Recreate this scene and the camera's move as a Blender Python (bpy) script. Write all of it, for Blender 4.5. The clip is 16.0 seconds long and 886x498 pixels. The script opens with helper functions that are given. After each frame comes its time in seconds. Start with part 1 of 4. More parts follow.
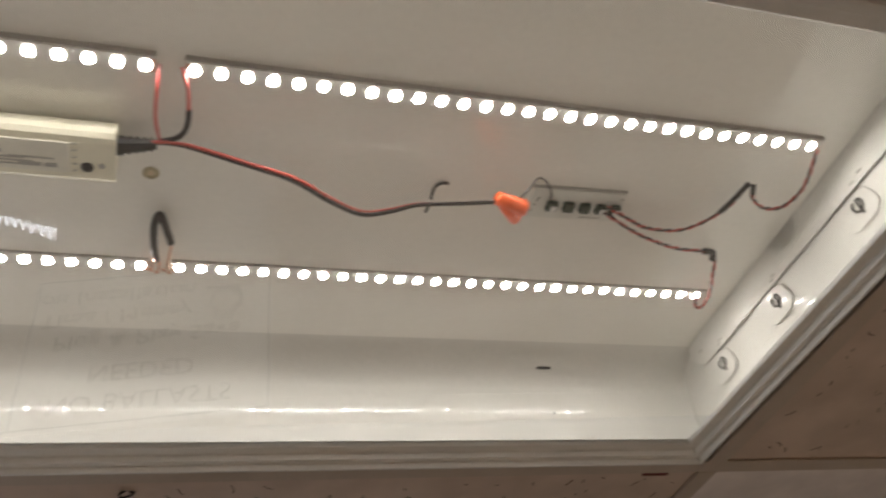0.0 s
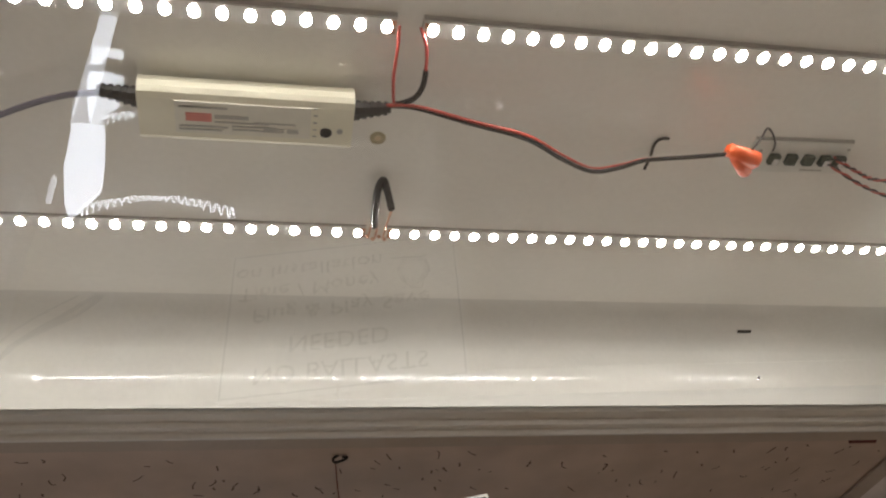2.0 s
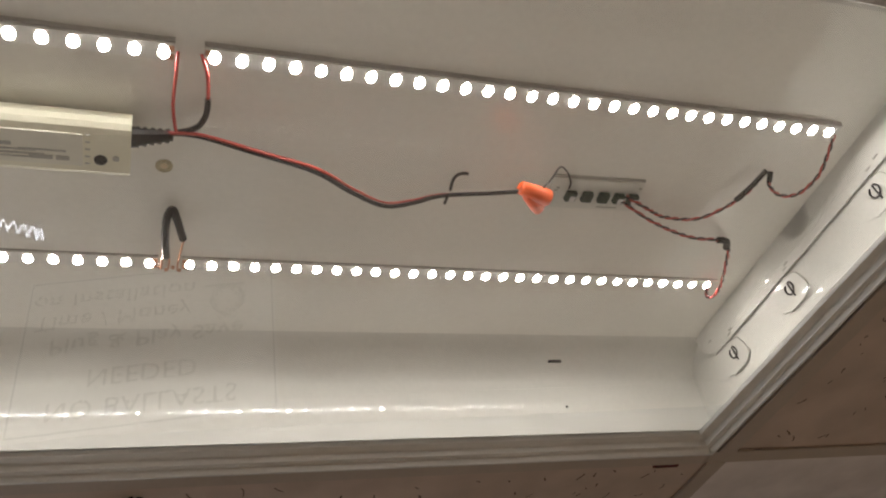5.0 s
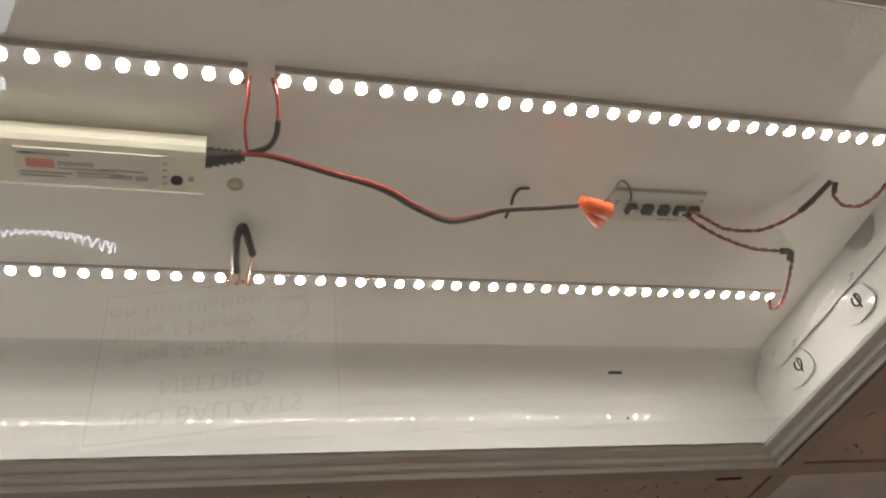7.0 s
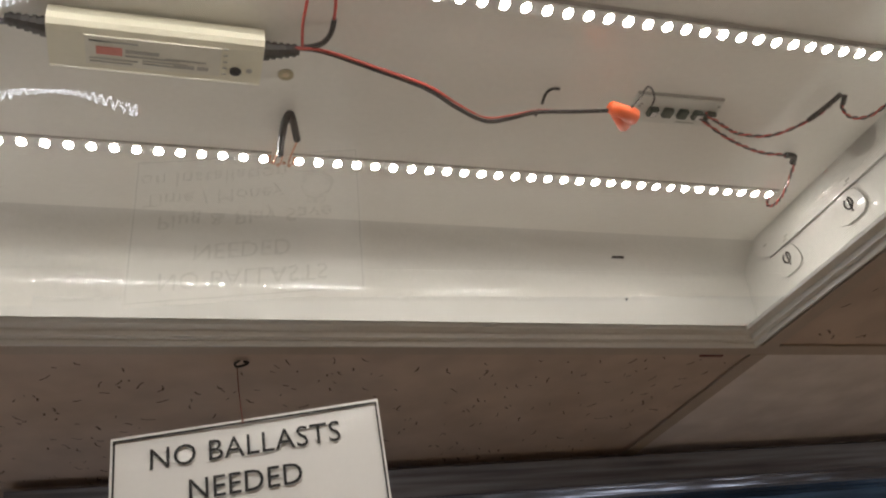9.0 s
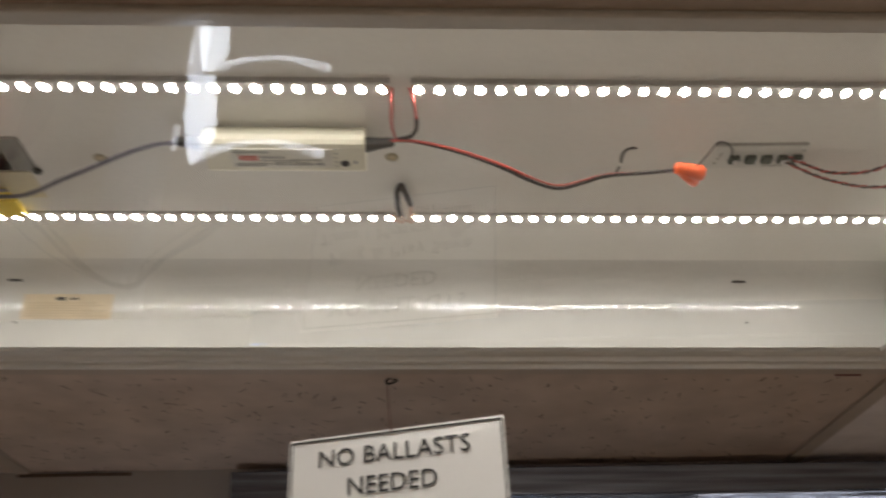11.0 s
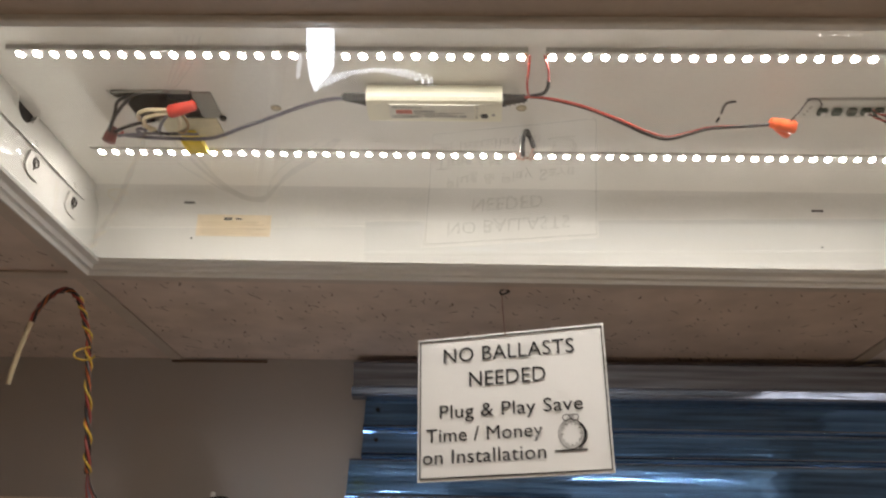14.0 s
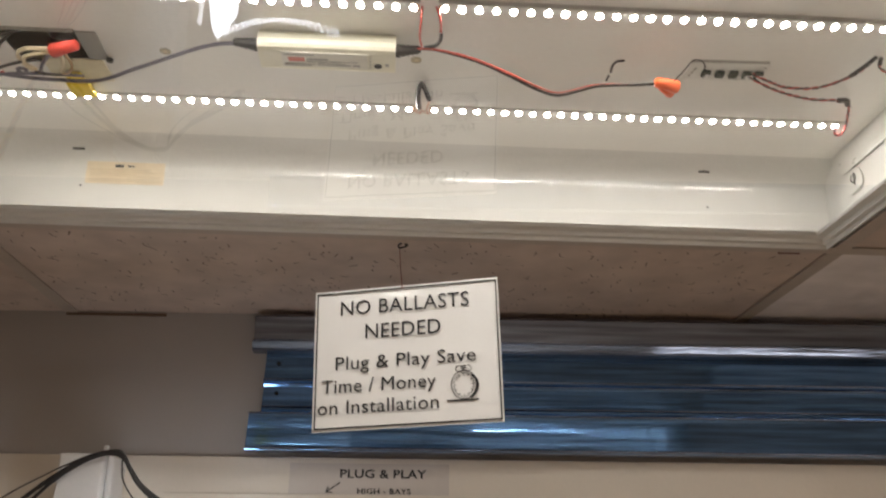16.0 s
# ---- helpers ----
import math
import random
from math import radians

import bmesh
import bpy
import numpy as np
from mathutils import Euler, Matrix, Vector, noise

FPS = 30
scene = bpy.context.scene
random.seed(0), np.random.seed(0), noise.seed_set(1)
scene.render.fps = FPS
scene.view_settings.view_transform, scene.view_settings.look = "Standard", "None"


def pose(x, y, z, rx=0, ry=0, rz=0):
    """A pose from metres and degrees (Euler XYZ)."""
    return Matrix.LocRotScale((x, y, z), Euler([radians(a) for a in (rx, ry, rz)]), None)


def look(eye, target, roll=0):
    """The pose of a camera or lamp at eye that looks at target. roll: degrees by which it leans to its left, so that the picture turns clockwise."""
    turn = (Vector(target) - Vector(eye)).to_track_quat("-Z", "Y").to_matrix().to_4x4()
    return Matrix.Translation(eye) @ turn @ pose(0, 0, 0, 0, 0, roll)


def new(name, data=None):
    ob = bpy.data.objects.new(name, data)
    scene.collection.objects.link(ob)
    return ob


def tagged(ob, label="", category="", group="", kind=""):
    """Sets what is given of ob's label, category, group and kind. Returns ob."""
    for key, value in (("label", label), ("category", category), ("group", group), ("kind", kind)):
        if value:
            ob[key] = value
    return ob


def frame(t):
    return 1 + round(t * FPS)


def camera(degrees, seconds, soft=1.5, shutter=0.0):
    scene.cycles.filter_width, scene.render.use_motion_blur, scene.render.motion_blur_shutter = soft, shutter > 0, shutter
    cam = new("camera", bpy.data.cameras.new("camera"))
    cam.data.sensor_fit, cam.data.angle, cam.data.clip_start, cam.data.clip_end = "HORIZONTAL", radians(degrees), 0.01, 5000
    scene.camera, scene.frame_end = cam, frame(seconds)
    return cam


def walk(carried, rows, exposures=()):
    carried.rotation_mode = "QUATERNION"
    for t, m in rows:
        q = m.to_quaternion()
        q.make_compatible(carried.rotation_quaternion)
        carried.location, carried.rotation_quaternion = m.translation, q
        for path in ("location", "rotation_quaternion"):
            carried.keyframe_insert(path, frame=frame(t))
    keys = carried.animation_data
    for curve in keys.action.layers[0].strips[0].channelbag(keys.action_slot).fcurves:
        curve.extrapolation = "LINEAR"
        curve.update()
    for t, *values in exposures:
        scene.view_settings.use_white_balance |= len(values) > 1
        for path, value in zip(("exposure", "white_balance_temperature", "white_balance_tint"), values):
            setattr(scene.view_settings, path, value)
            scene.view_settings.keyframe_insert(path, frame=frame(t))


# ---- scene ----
cam = camera(55.3, 16.0, soft=2.1, shutter=0.5)
PATH = [
    (0, (0.009, -0.563, 2.108), (0.617, 0.823, 3.416), -12.2),
    (0.5, (-0.037, -0.546, 2.113), (0.463, 0.877, 3.427), -10.3),
    (1, (-0.056, -0.54, 2.115), (0.359, 0.916, 3.422), -8.3),
    (1.5, (-0.073, -0.531, 2.118), (0.33, 0.936, 3.417), -8.2),
    (2, (-0.084, -0.524, 2.114), (0.307, 0.939, 3.421), -8.1),
    (2.5, (-0.093, -0.517, 2.118), (0.307, 0.941, 3.428), -8.5),
    (3, (-0.085, -0.517, 2.118), (0.316, 0.937, 3.431), -8.6),
    (3.5, (-0.077, -0.516, 2.126), (0.437, 0.917, 3.423), -11.0),
    (4, (-0.053, -0.523, 2.124), (0.587, 0.872, 3.406), -13.7),
    (4.2, (-0.045, -0.527, 2.122), (0.645, 0.85, 3.398), -14.8),
    (6.3, (-0.02, -0.543, 2.123), (0.576, 0.837, 3.442), -13.0),
    (6.5, (-0.022, -0.544, 2.124), (0.553, 0.843, 3.445), -12.4),
    (7, (-0.036, -0.547, 2.12), (0.524, 0.842, 3.446), -12.3),
    (7.5, (-0.062, -0.561, 2.116), (0.531, 0.832, 3.423), -12.4),
    (8, (-0.088, -0.568, 2.105), (0.536, 0.87, 3.346), -11.6),
    (8.2, (-0.097, -0.57, 2.102), (0.533, 0.904, 3.299), -11.0),
    (10.5, (-0.02, -0.696, 2.161), (0.321, 1.019, 3.131), -4.9),
    (11, (0.018, -0.751, 2.112), (0.07, 0.966, 3.136), -0.7),
    (11.5, (-0.023, -0.832, 2.095), (-0.14, 0.867, 3.143), 0.7),
    (12, (-0.094, -0.889, 2.107), (-0.187, 0.857, 3.077), -0.5),
    (12.5, (-0.091, -0.907, 2.09), (-0.223, 0.846, 3.044), 0.4),
    (13, (-0.084, -0.907, 2.09), (-0.233, 0.87, 2.996), 1.1),
    (13.5, (-0.071, -0.906, 2.088), (-0.199, 0.901, 2.934), 1.7),
    (14, (-0.056, -0.907, 2.082), (-0.138, 0.928, 2.872), 1.9),
    (14.5, (-0.046, -0.911, 2.074), (-0.074, 0.94, 2.831), 1.9),
    (15, (-0.036, -0.91, 2.072), (-0.018, 0.941, 2.829), 1.7),
    (15.5, (-0.026, -0.909, 2.071), (0.033, 0.94, 2.83), 1.4),
    (16, (-0.022, -0.909, 2.068), (0.081, 0.957, 2.781), 0.7),
]
walk(cam, [(t, look(eye, target, roll)) for t, eye, target, roll in PATH],
     [(0.0, 0.07), (1.0, -0.03), (3.5, -0.03), (8.2, -0.06), (10.5, -0.14), (11.5, -0.08), (12.5, 0.25), (16.0, 0.38)])

# ---- light ----
world = bpy.data.worlds.new("world")
scene.world = world
world.use_nodes = True
world.node_tree.nodes["Background"].inputs[0].default_value = (0.9, 0.78, 0.66, 1)
world.node_tree.nodes["Background"].inputs[1].default_value = 0.05


# ---- materials ----
def nodes_of(name):
    m = bpy.data.materials.new(name)
    m.use_nodes = True
    nt = m.node_tree
    return m, nt, nt.nodes["Principled BSDF"], nt.nodes, nt.links


def surface(name, colour, rough=0.5, metal=0.0, vary=0.12, scale=6.0, grain=0.0, grain_scale=200.0,
            coat=0.0, wave=0.0, wave_scale=5.0, coat_rough=0.03, coat_ior=1.5):
    """Procedural surface: broad stains and fine grain on a base colour, fine relief, optional gloss coat and waviness."""
    m, nt, b, n, l = nodes_of(name)
    tc = n.new("ShaderNodeTexCoord")
    broad = n.new("ShaderNodeTexNoise")
    broad.inputs["Scale"].default_value = scale
    broad.inputs["Detail"].default_value = 5
    l.new(tc.outputs["Object"], broad.inputs["Vector"])
    fine = n.new("ShaderNodeTexNoise")
    fine.inputs["Scale"].default_value = grain_scale
    fine.inputs["Detail"].default_value = 3
    l.new(tc.outputs["Object"], fine.inputs["Vector"])
    mixf = n.new("ShaderNodeMath")
    mixf.operation = "MULTIPLY_ADD"
    mixf.inputs[1].default_value = 0.65
    l.new(broad.outputs[0], mixf.inputs[0])
    sc = n.new("ShaderNodeMath")
    sc.operation = "MULTIPLY"
    sc.inputs[1].default_value = 0.35
    l.new(fine.outputs[0], sc.inputs[0])
    l.new(sc.outputs[0], mixf.inputs[2])
    ramp = n.new("ShaderNodeValToRGB")
    ramp.color_ramp.elements[0].position = 0.3
    ramp.color_ramp.elements[1].position = 0.7
    ramp.color_ramp.elements[0].color = (*[c * (1 - vary) for c in colour], 1)
    ramp.color_ramp.elements[1].color = (*[min(1, c * (1 + vary)) for c in colour], 1)
    l.new(mixf.outputs[0], ramp.inputs[0])
    l.new(ramp.outputs[0], b.inputs["Base Color"])
    b.inputs["Metallic"].default_value = metal
    b.inputs["Specular IOR Level"].default_value = 0.12 if coat and not metal else 0.5
    rr = n.new("ShaderNodeMapRange")
    rr.inputs["To Min"].default_value = max(0.02, rough - 0.06)
    rr.inputs["To Max"].default_value = min(1, rough + 0.06)
    l.new(broad.outputs[0], rr.inputs[0])
    l.new(rr.outputs[0], b.inputs["Roughness"])
    if grain:
        bump = n.new("ShaderNodeBump")
        bump.inputs["Strength"].default_value = grain
        bump.inputs["Distance"].default_value = 0.001
        l.new(fine.outputs[0], bump.inputs["Height"])
        l.new(bump.outputs[0], b.inputs["Normal"])
    if coat:
        b.inputs["Coat Weight"].default_value = coat
        b.inputs["Coat Roughness"].default_value = coat_rough
        b.inputs["Coat IOR"].default_value = coat_ior
        if wave:
            wv = n.new("ShaderNodeTexNoise")
            wv.inputs["Scale"].default_value = wave_scale
            wv.inputs["Detail"].default_value = 1
            l.new(tc.outputs["Object"], wv.inputs["Vector"])
            wb = n.new("ShaderNodeBump")
            wb.inputs["Strength"].default_value = 1.0
            wb.inputs["Distance"].default_value = wave
            l.new(wv.outputs[0], wb.inputs["Height"])
            l.new(wb.outputs[0], b.inputs["Coat Normal"])
    return m


def glowing(name, colour, strength):
    m, nt, b, n, l = nodes_of(name)
    b.inputs["Base Color"].default_value = (0.8, 0.8, 0.75, 1)
    b.inputs["Emission Color"].default_value = (*colour, 1)
    b.inputs["Emission Strength"].default_value = strength
    return m


def acrylic(name):
    """Clear acrylic sheet: passes light straight through, with the gloss of its two faces."""
    m, nt, b, n, l = nodes_of(name)
    out = n["Material Output"]
    n.remove(b)
    clear = n.new("ShaderNodeBsdfTransparent")
    clear.inputs[0].default_value = (0.97, 0.975, 0.97, 1)
    gloss = n.new("ShaderNodeBsdfGlossy")
    gloss.inputs["Roughness"].default_value = 0.01
    gloss.inputs[0].default_value = (1, 1, 1, 1)
    facing = n.new("ShaderNodeLayerWeight")
    facing.inputs["Blend"].default_value = 0.5
    power = n.new("ShaderNodeMath")
    power.operation = "POWER"
    power.inputs[1].default_value = 5
    l.new(facing.outputs["Facing"], power.inputs[0])
    two = n.new("ShaderNodeMath")
    two.operation = "MULTIPLY_ADD"
    two.inputs[1].default_value = 0.7
    two.inputs[2].default_value = 0.085
    two.use_clamp = True
    l.new(power.outputs[0], two.inputs[0])
    mix = n.new("ShaderNodeMixShader")
    l.new(two.outputs[0], mix.inputs[0])
    l.new(clear.outputs[0], mix.inputs[1])
    l.new(gloss.outputs[0], mix.inputs[2])
    tc = n.new("ShaderNodeTexCoord")
    nz = n.new("ShaderNodeTexNoise")
    nz.inputs["Scale"].default_value = 7
    nz.inputs["Detail"].default_value = 1
    l.new(tc.outputs["Object"], nz.inputs["Vector"])
    bp = n.new("ShaderNodeBump")
    bp.inputs["Distance"].default_value = 0.00004
    l.new(nz.outputs[0], bp.inputs["Height"])
    l.new(bp.outputs[0], gloss.inputs["Normal"])
    l.new(mix.outputs[0], out.inputs[0])
    return m


def tile_material(name, colour):
    """Mineral fibre ceiling board: mottled, with short dark fissures and pin holes."""
    m, nt, b, n, l = nodes_of(name)
    tc = n.new("ShaderNodeTexCoord")
    nz = n.new("ShaderNodeTexNoise")
    nz.inputs["Scale"].default_value = 14
    nz.inputs["Detail"].default_value = 8
    l.new(tc.outputs["Object"], nz.inputs["Vector"])
    ramp = n.new("ShaderNodeValToRGB")
    ramp.color_ramp.elements[0].position, ramp.color_ramp.elements[1].position = 0.35, 0.65
    ramp.color_ramp.elements[0].color = (*[c * 0.88 for c in colour], 1)
    ramp.color_ramp.elements[1].color = (*[c * 1.06 for c in colour], 1)
    l.new(nz.outputs[0], ramp.inputs[0])
    l.new(ramp.outputs[0], b.inputs["Base Color"])
    fine = n.new("ShaderNodeTexNoise")
    fine.inputs["Scale"].default_value = 420
    l.new(tc.outputs["Object"], fine.inputs["Vector"])
    bp = n.new("ShaderNodeBump")
    bp.inputs["Strength"].default_value = 0.35
    bp.inputs["Distance"].default_value = 0.0008
    l.new(fine.outputs[0], bp.inputs["Height"])
    l.new(bp.outputs[0], b.inputs["Normal"])
    b.inputs["Roughness"].default_value = 0.95
    return m


# One paint in two tones: sides darkened, plate lightened to even out the light.
ENAMEL_DIMMED = surface("white_enamel_dimmed", (0.67, 0.66, 0.62), 0.5, vary=0.06, scale=5, grain=0.04, coat=0.34, wave=0.00002, wave_scale=4, coat_rough=0.02, coat_ior=1.5)
ENAMEL_BRIGHTENED = surface("gloss_enamel_brightened", (0.87, 0.855, 0.80), 0.5, vary=0.06, scale=5, grain=0.04, coat=1.0, wave=0.00001, wave_scale=4, coat_rough=0.01, coat_ior=1.8)
FRAME = surface("frame_paint", (0.78, 0.79, 0.77), 0.35, vary=0.06, scale=12, coat=0.4, coat_rough=0.1)
PCB = surface("strip_white", (0.72, 0.71, 0.68), 0.4, vary=0.05, scale=30)
LED = glowing("led_glow", (1.0, 0.945, 0.885), 174.0)
PANE = acrylic("clear_acrylic")
TILE = tile_material("ceiling_board", (0.62, 0.525, 0.46))
PIT = surface("fissure_dark", (0.15, 0.11, 0.085), 0.95)
TEE = surface("grid_paint", (0.5, 0.44, 0.38), 0.5, vary=0.08, scale=20)
WALL = surface("wall_paint", (0.42, 0.40, 0.385), 0.7, vary=0.05, scale=3, grain=0.15, grain_scale=300)
BOARD = surface("cream_board", (0.72, 0.66, 0.57), 0.55, vary=0.04, scale=4)
PLAIN = surface("room_paint", (0.66, 0.57, 0.47), 0.8, vary=0.05, scale=2)
FLOORM = surface("floor_vinyl", (0.5, 0.4, 0.31), 0.5, vary=0.12, scale=3)


def lacquered(name, colour):
    """Glossy lacquered sheet metal: tint streaks along x paint in reflections; gloss and relief streak too."""
    m, nt, b, n, l = nodes_of(name)
    tc = n.new("ShaderNodeTexCoord")
    mp = n.new("ShaderNodeMapping")
    mp.inputs["Scale"].default_value = (2.2, 1.0, 60.0)
    l.new(tc.outputs["Object"], mp.inputs["Vector"])
    streak = n.new("ShaderNodeTexNoise")
    streak.inputs["Scale"].default_value = 2.0
    streak.inputs["Detail"].default_value = 4
    l.new(mp.outputs[0], streak.inputs["Vector"])
    ramp = n.new("ShaderNodeValToRGB")
    ramp.color_ramp.elements[0].position, ramp.color_ramp.elements[1].position = 0.35, 0.68
    ramp.color_ramp.elements[0].color = (*[c * 0.6 for c in colour], 1)
    ramp.color_ramp.elements[1].color = (*[min(1, c * 1.35) for c in colour], 1)
    l.new(streak.outputs[0], ramp.inputs[0])
    l.new(ramp.outputs[0], b.inputs["Base Color"])
    b.inputs["Metallic"].default_value = 0.85
    rr = n.new("ShaderNodeMapRange")
    rr.inputs["To Min"].default_value, rr.inputs["To Max"].default_value = 0.04, 0.16
    l.new(streak.outputs[0], rr.inputs[0])
    l.new(rr.outputs[0], b.inputs["Roughness"])
    mp2 = n.new("ShaderNodeMapping")
    mp2.inputs["Scale"].default_value = (2.4, 1.0, 30.0)
    l.new(tc.outputs["Object"], mp2.inputs["Vector"])
    dent = n.new("ShaderNodeTexNoise")
    dent.inputs["Scale"].default_value = 1.6
    dent.inputs["Detail"].default_value = 2
    l.new(mp2.outputs[0], dent.inputs["Vector"])
    bump = n.new("ShaderNodeBump")
    bump.inputs["Strength"].default_value = 1.0
    bump.inputs["Distance"].default_value = 0.0008
    l.new(dent.outputs[0], bump.inputs["Height"])
    l.new(bump.outputs[0], b.inputs["Normal"])
    b.inputs["Coat Weight"].default_value = 0.6
    b.inputs["Coat Roughness"].default_value = 0.04
    l.new(bump.outputs[0], b.inputs["Coat Normal"])
    return m


# The same blue metal greyed: the mirrored ceiling is put into its colour.
BLUE_REFLECTING = lacquered("blue_metal_greyed_by_reflection", (0.23, 0.29, 0.42))
BLUE = lacquered("blue_lacquered_metal", (0.13, 0.29, 0.60))
BLACK = surface("black_plastic", (0.018, 0.016, 0.015), 0.45, vary=0.2, scale=40)
REDW = surface("red_wire", (0.46, 0.06, 0.045), 0.4, vary=0.1, scale=60)
DARKW = surface("black_wire", (0.022, 0.018, 0.017), 0.45, vary=0.2, scale=60)
GREYW = surface("grey_cable", (0.14, 0.13, 0.16), 0.5, vary=0.15, scale=60)
CREAMW = surface("cream_wire", (0.62, 0.52, 0.34), 0.5, vary=0.1, scale=60)
YELLOWW = surface("yellow_wire", (0.62, 0.42, 0.06), 0.5, vary=0.1, scale=60)
ORANGEW = surface("orange_wire", (0.5, 0.12, 0.03), 0.5, vary=0.1, scale=60)
ORANGE = surface("orange_plastic", (0.85, 0.13, 0.03), 0.4, vary=0.08, scale=80)
REDNUT = surface("red_plastic", (0.6, 0.05, 0.03), 0.45, vary=0.1, scale=80)
MAROON = surface("maroon_plastic", (0.13, 0.02, 0.015), 0.4, vary=0.1, scale=80)
YELLOW = surface("yellow_plastic", (0.75, 0.55, 0.03), 0.4, vary=0.1, scale=60)
CREAM = surface("driver_cream", (0.78, 0.75, 0.6), 0.4, vary=0.04, scale=20)
LABEL = surface("label_silver", (0.72, 0.70, 0.6), 0.4, vary=0.06, scale=60)
PAPER = surface("sticker_tan", (0.70, 0.59, 0.42), 0.6, vary=0.1, scale=40)
INK = surface("ink_dark", (0.008, 0.008, 0.009), 0.6)
# Grey for print and small marks, also for the board edge's painted shade.
INK_SHADE_GREY = surface("ink_and_shade_grey", (0.38, 0.37, 0.33), 0.5)
REDINK = surface("ink_red", (0.62, 0.2, 0.16), 0.5)
TANINK = surface("ink_tan", (0.58, 0.47, 0.31), 0.6)
GALV = surface("galvanised_steel", (0.32, 0.32, 0.29), 0.45, metal=0.5, vary=0.2, scale=40)
# Near-black stands in for the shade inside holes and slots.
HOLE_SHADE = surface("hole_shade_dark", (0.010, 0.010, 0.011), 0.8)
# Grey stands in for the shade inside the junction opening.
OPENING_SHADE = surface("opening_shade_grey", (0.19, 0.185, 0.165), 0.6, vary=0.3, scale=40)
PAPERY = surface("cream_paint", (0.66, 0.6, 0.42), 0.5, vary=0.15, scale=30)
TANW = surface("tan_wire", (0.3, 0.18, 0.07), 0.5, vary=0.1, scale=60)
SHAFT = glowing("lamp_body", (0.85, 0.9, 1.0), 3.5)
BLADE = glowing("lamp_white", (0.85, 0.9, 1.0), 8.5)
# Glow given to the coiled cord to brighten its mirror image.
CORD_GLOW = glowing("cord_glow_white", (0.85, 0.9, 1.0), 9.0)
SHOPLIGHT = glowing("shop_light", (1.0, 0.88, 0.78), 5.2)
BOARD2 = surface("label_paper", (0.6, 0.55, 0.5), 0.5, vary=0.04, scale=20)
DREDW = surface("dark_red_wire", (0.25, 0.035, 0.025), 0.5, vary=0.15, scale=60)
EDGE_GREY = surface("edge_grey", (0.4, 0.38, 0.35), 0.6)
BRASS = surface("zinc_screw", (0.42, 0.37, 0.25), 0.35, metal=0.8, vary=0.2, scale=200)
COPPER = surface("copper_pads", (0.6, 0.35, 0.24), 0.3, metal=0.8, vary=0.2, scale=200)
CARD = surface("laminated_card", (0.83, 0.82, 0.8), 0.3, vary=0.02, scale=8, coat=0.6, coat_rough=0.08, wave=0.001, wave_scale=12)
PCBG = surface("board_grey", (0.68, 0.68, 0.63), 0.35, vary=0.08, scale=60)
WHITEP = surface("white_plastic", (0.75, 0.74, 0.72), 0.4, vary=0.05, scale=20)
STRING = surface("brown_string", (0.2, 0.07, 0.05), 0.8)
GREENISH = surface("socket_dark", (0.03, 0.045, 0.03), 0.5)


# ---- mesh helpers ----
def mesh_object(name, bm, mat, smooth=False):
    me = bpy.data.meshes.new(name)
    bm.normal_update()
    if smooth:
        for e in bm.edges:
            e.smooth = len(e.link_faces) == 2 and e.calc_face_angle(0) < 0.6
    bm.to_mesh(me)
    bm.free()
    if smooth:
        for p in me.polygons:
            p.use_smooth = True
    if mat:
        me.materials.append(mat)
    return new(name, me)


def part(name, bm, mat, parent, label="", smooth=False):
    ob = mesh_object(name, bm, mat, smooth)
    ob.parent = parent
    if label:
        ob["label"] = label
    return ob


def thing(name, label, category, at=(0, 0, 0), group="", kind=""):
    e = new(name)
    e.empty_display_size = 0.02
    e.location = at
    e["label"], e["category"] = label, category
    if group:
        e["group"] = group
    if kind:
        e["kind"] = kind
    return e


def box(x0, y0, z0, x1, y1, z1, bevel=0.0, bm=None, m=None, seg=1):
    b = bmesh.new()
    bmesh.ops.create_cube(b, size=1)
    for v in b.verts:
        v.co = Vector(((x0 + x1) / 2 + v.co.x * (x1 - x0), (y0 + y1) / 2 + v.co.y * (y1 - y0), (z0 + z1) / 2 + v.co.z * (z1 - z0)))
    if bevel:
        bmesh.ops.bevel(b, geom=list(b.edges), offset=bevel, segments=seg, affect="EDGES", profile=0.6)
    if m is not None:
        b.transform(m)
    if bm is None:
        return b
    me = bpy.data.meshes.new("tmp")
    b.to_mesh(me)
    b.free()
    bm.from_mesh(me)
    bpy.data.meshes.remove(me)
    return bm


def disc(r, h, seg=12, m=None, r2=None, bm=None):
    b = bmesh.new()
    bmesh.ops.create_cone(b, cap_ends=True, segments=seg, radius1=r, radius2=r if r2 is None else r2, depth=h)
    if m is not None:
        b.transform(m)
    if bm is None:
        return b
    me = bpy.data.meshes.new("tmp")
    b.to_mesh(me)
    b.free()
    bm.from_mesh(me)
    bpy.data.meshes.remove(me)
    return bm


def smooth_path(pts, per=6):
    pts = [Vector(p) for p in pts]
    out = []
    for i in range(len(pts) - 1):
        p0, p1, p2, p3 = pts[max(i - 1, 0)], pts[i], pts[i + 1], pts[min(i + 2, len(pts) - 1)]
        for k in range(per):
            t = k / per
            out.append(0.5 * ((2 * p1) + (p2 - p0) * t + (2 * p0 - 5 * p1 + 4 * p2 - p3) * t * t + (3 * p1 - p0 - 3 * p2 + p3) * t ** 3))
    out.append(pts[-1])
    return out


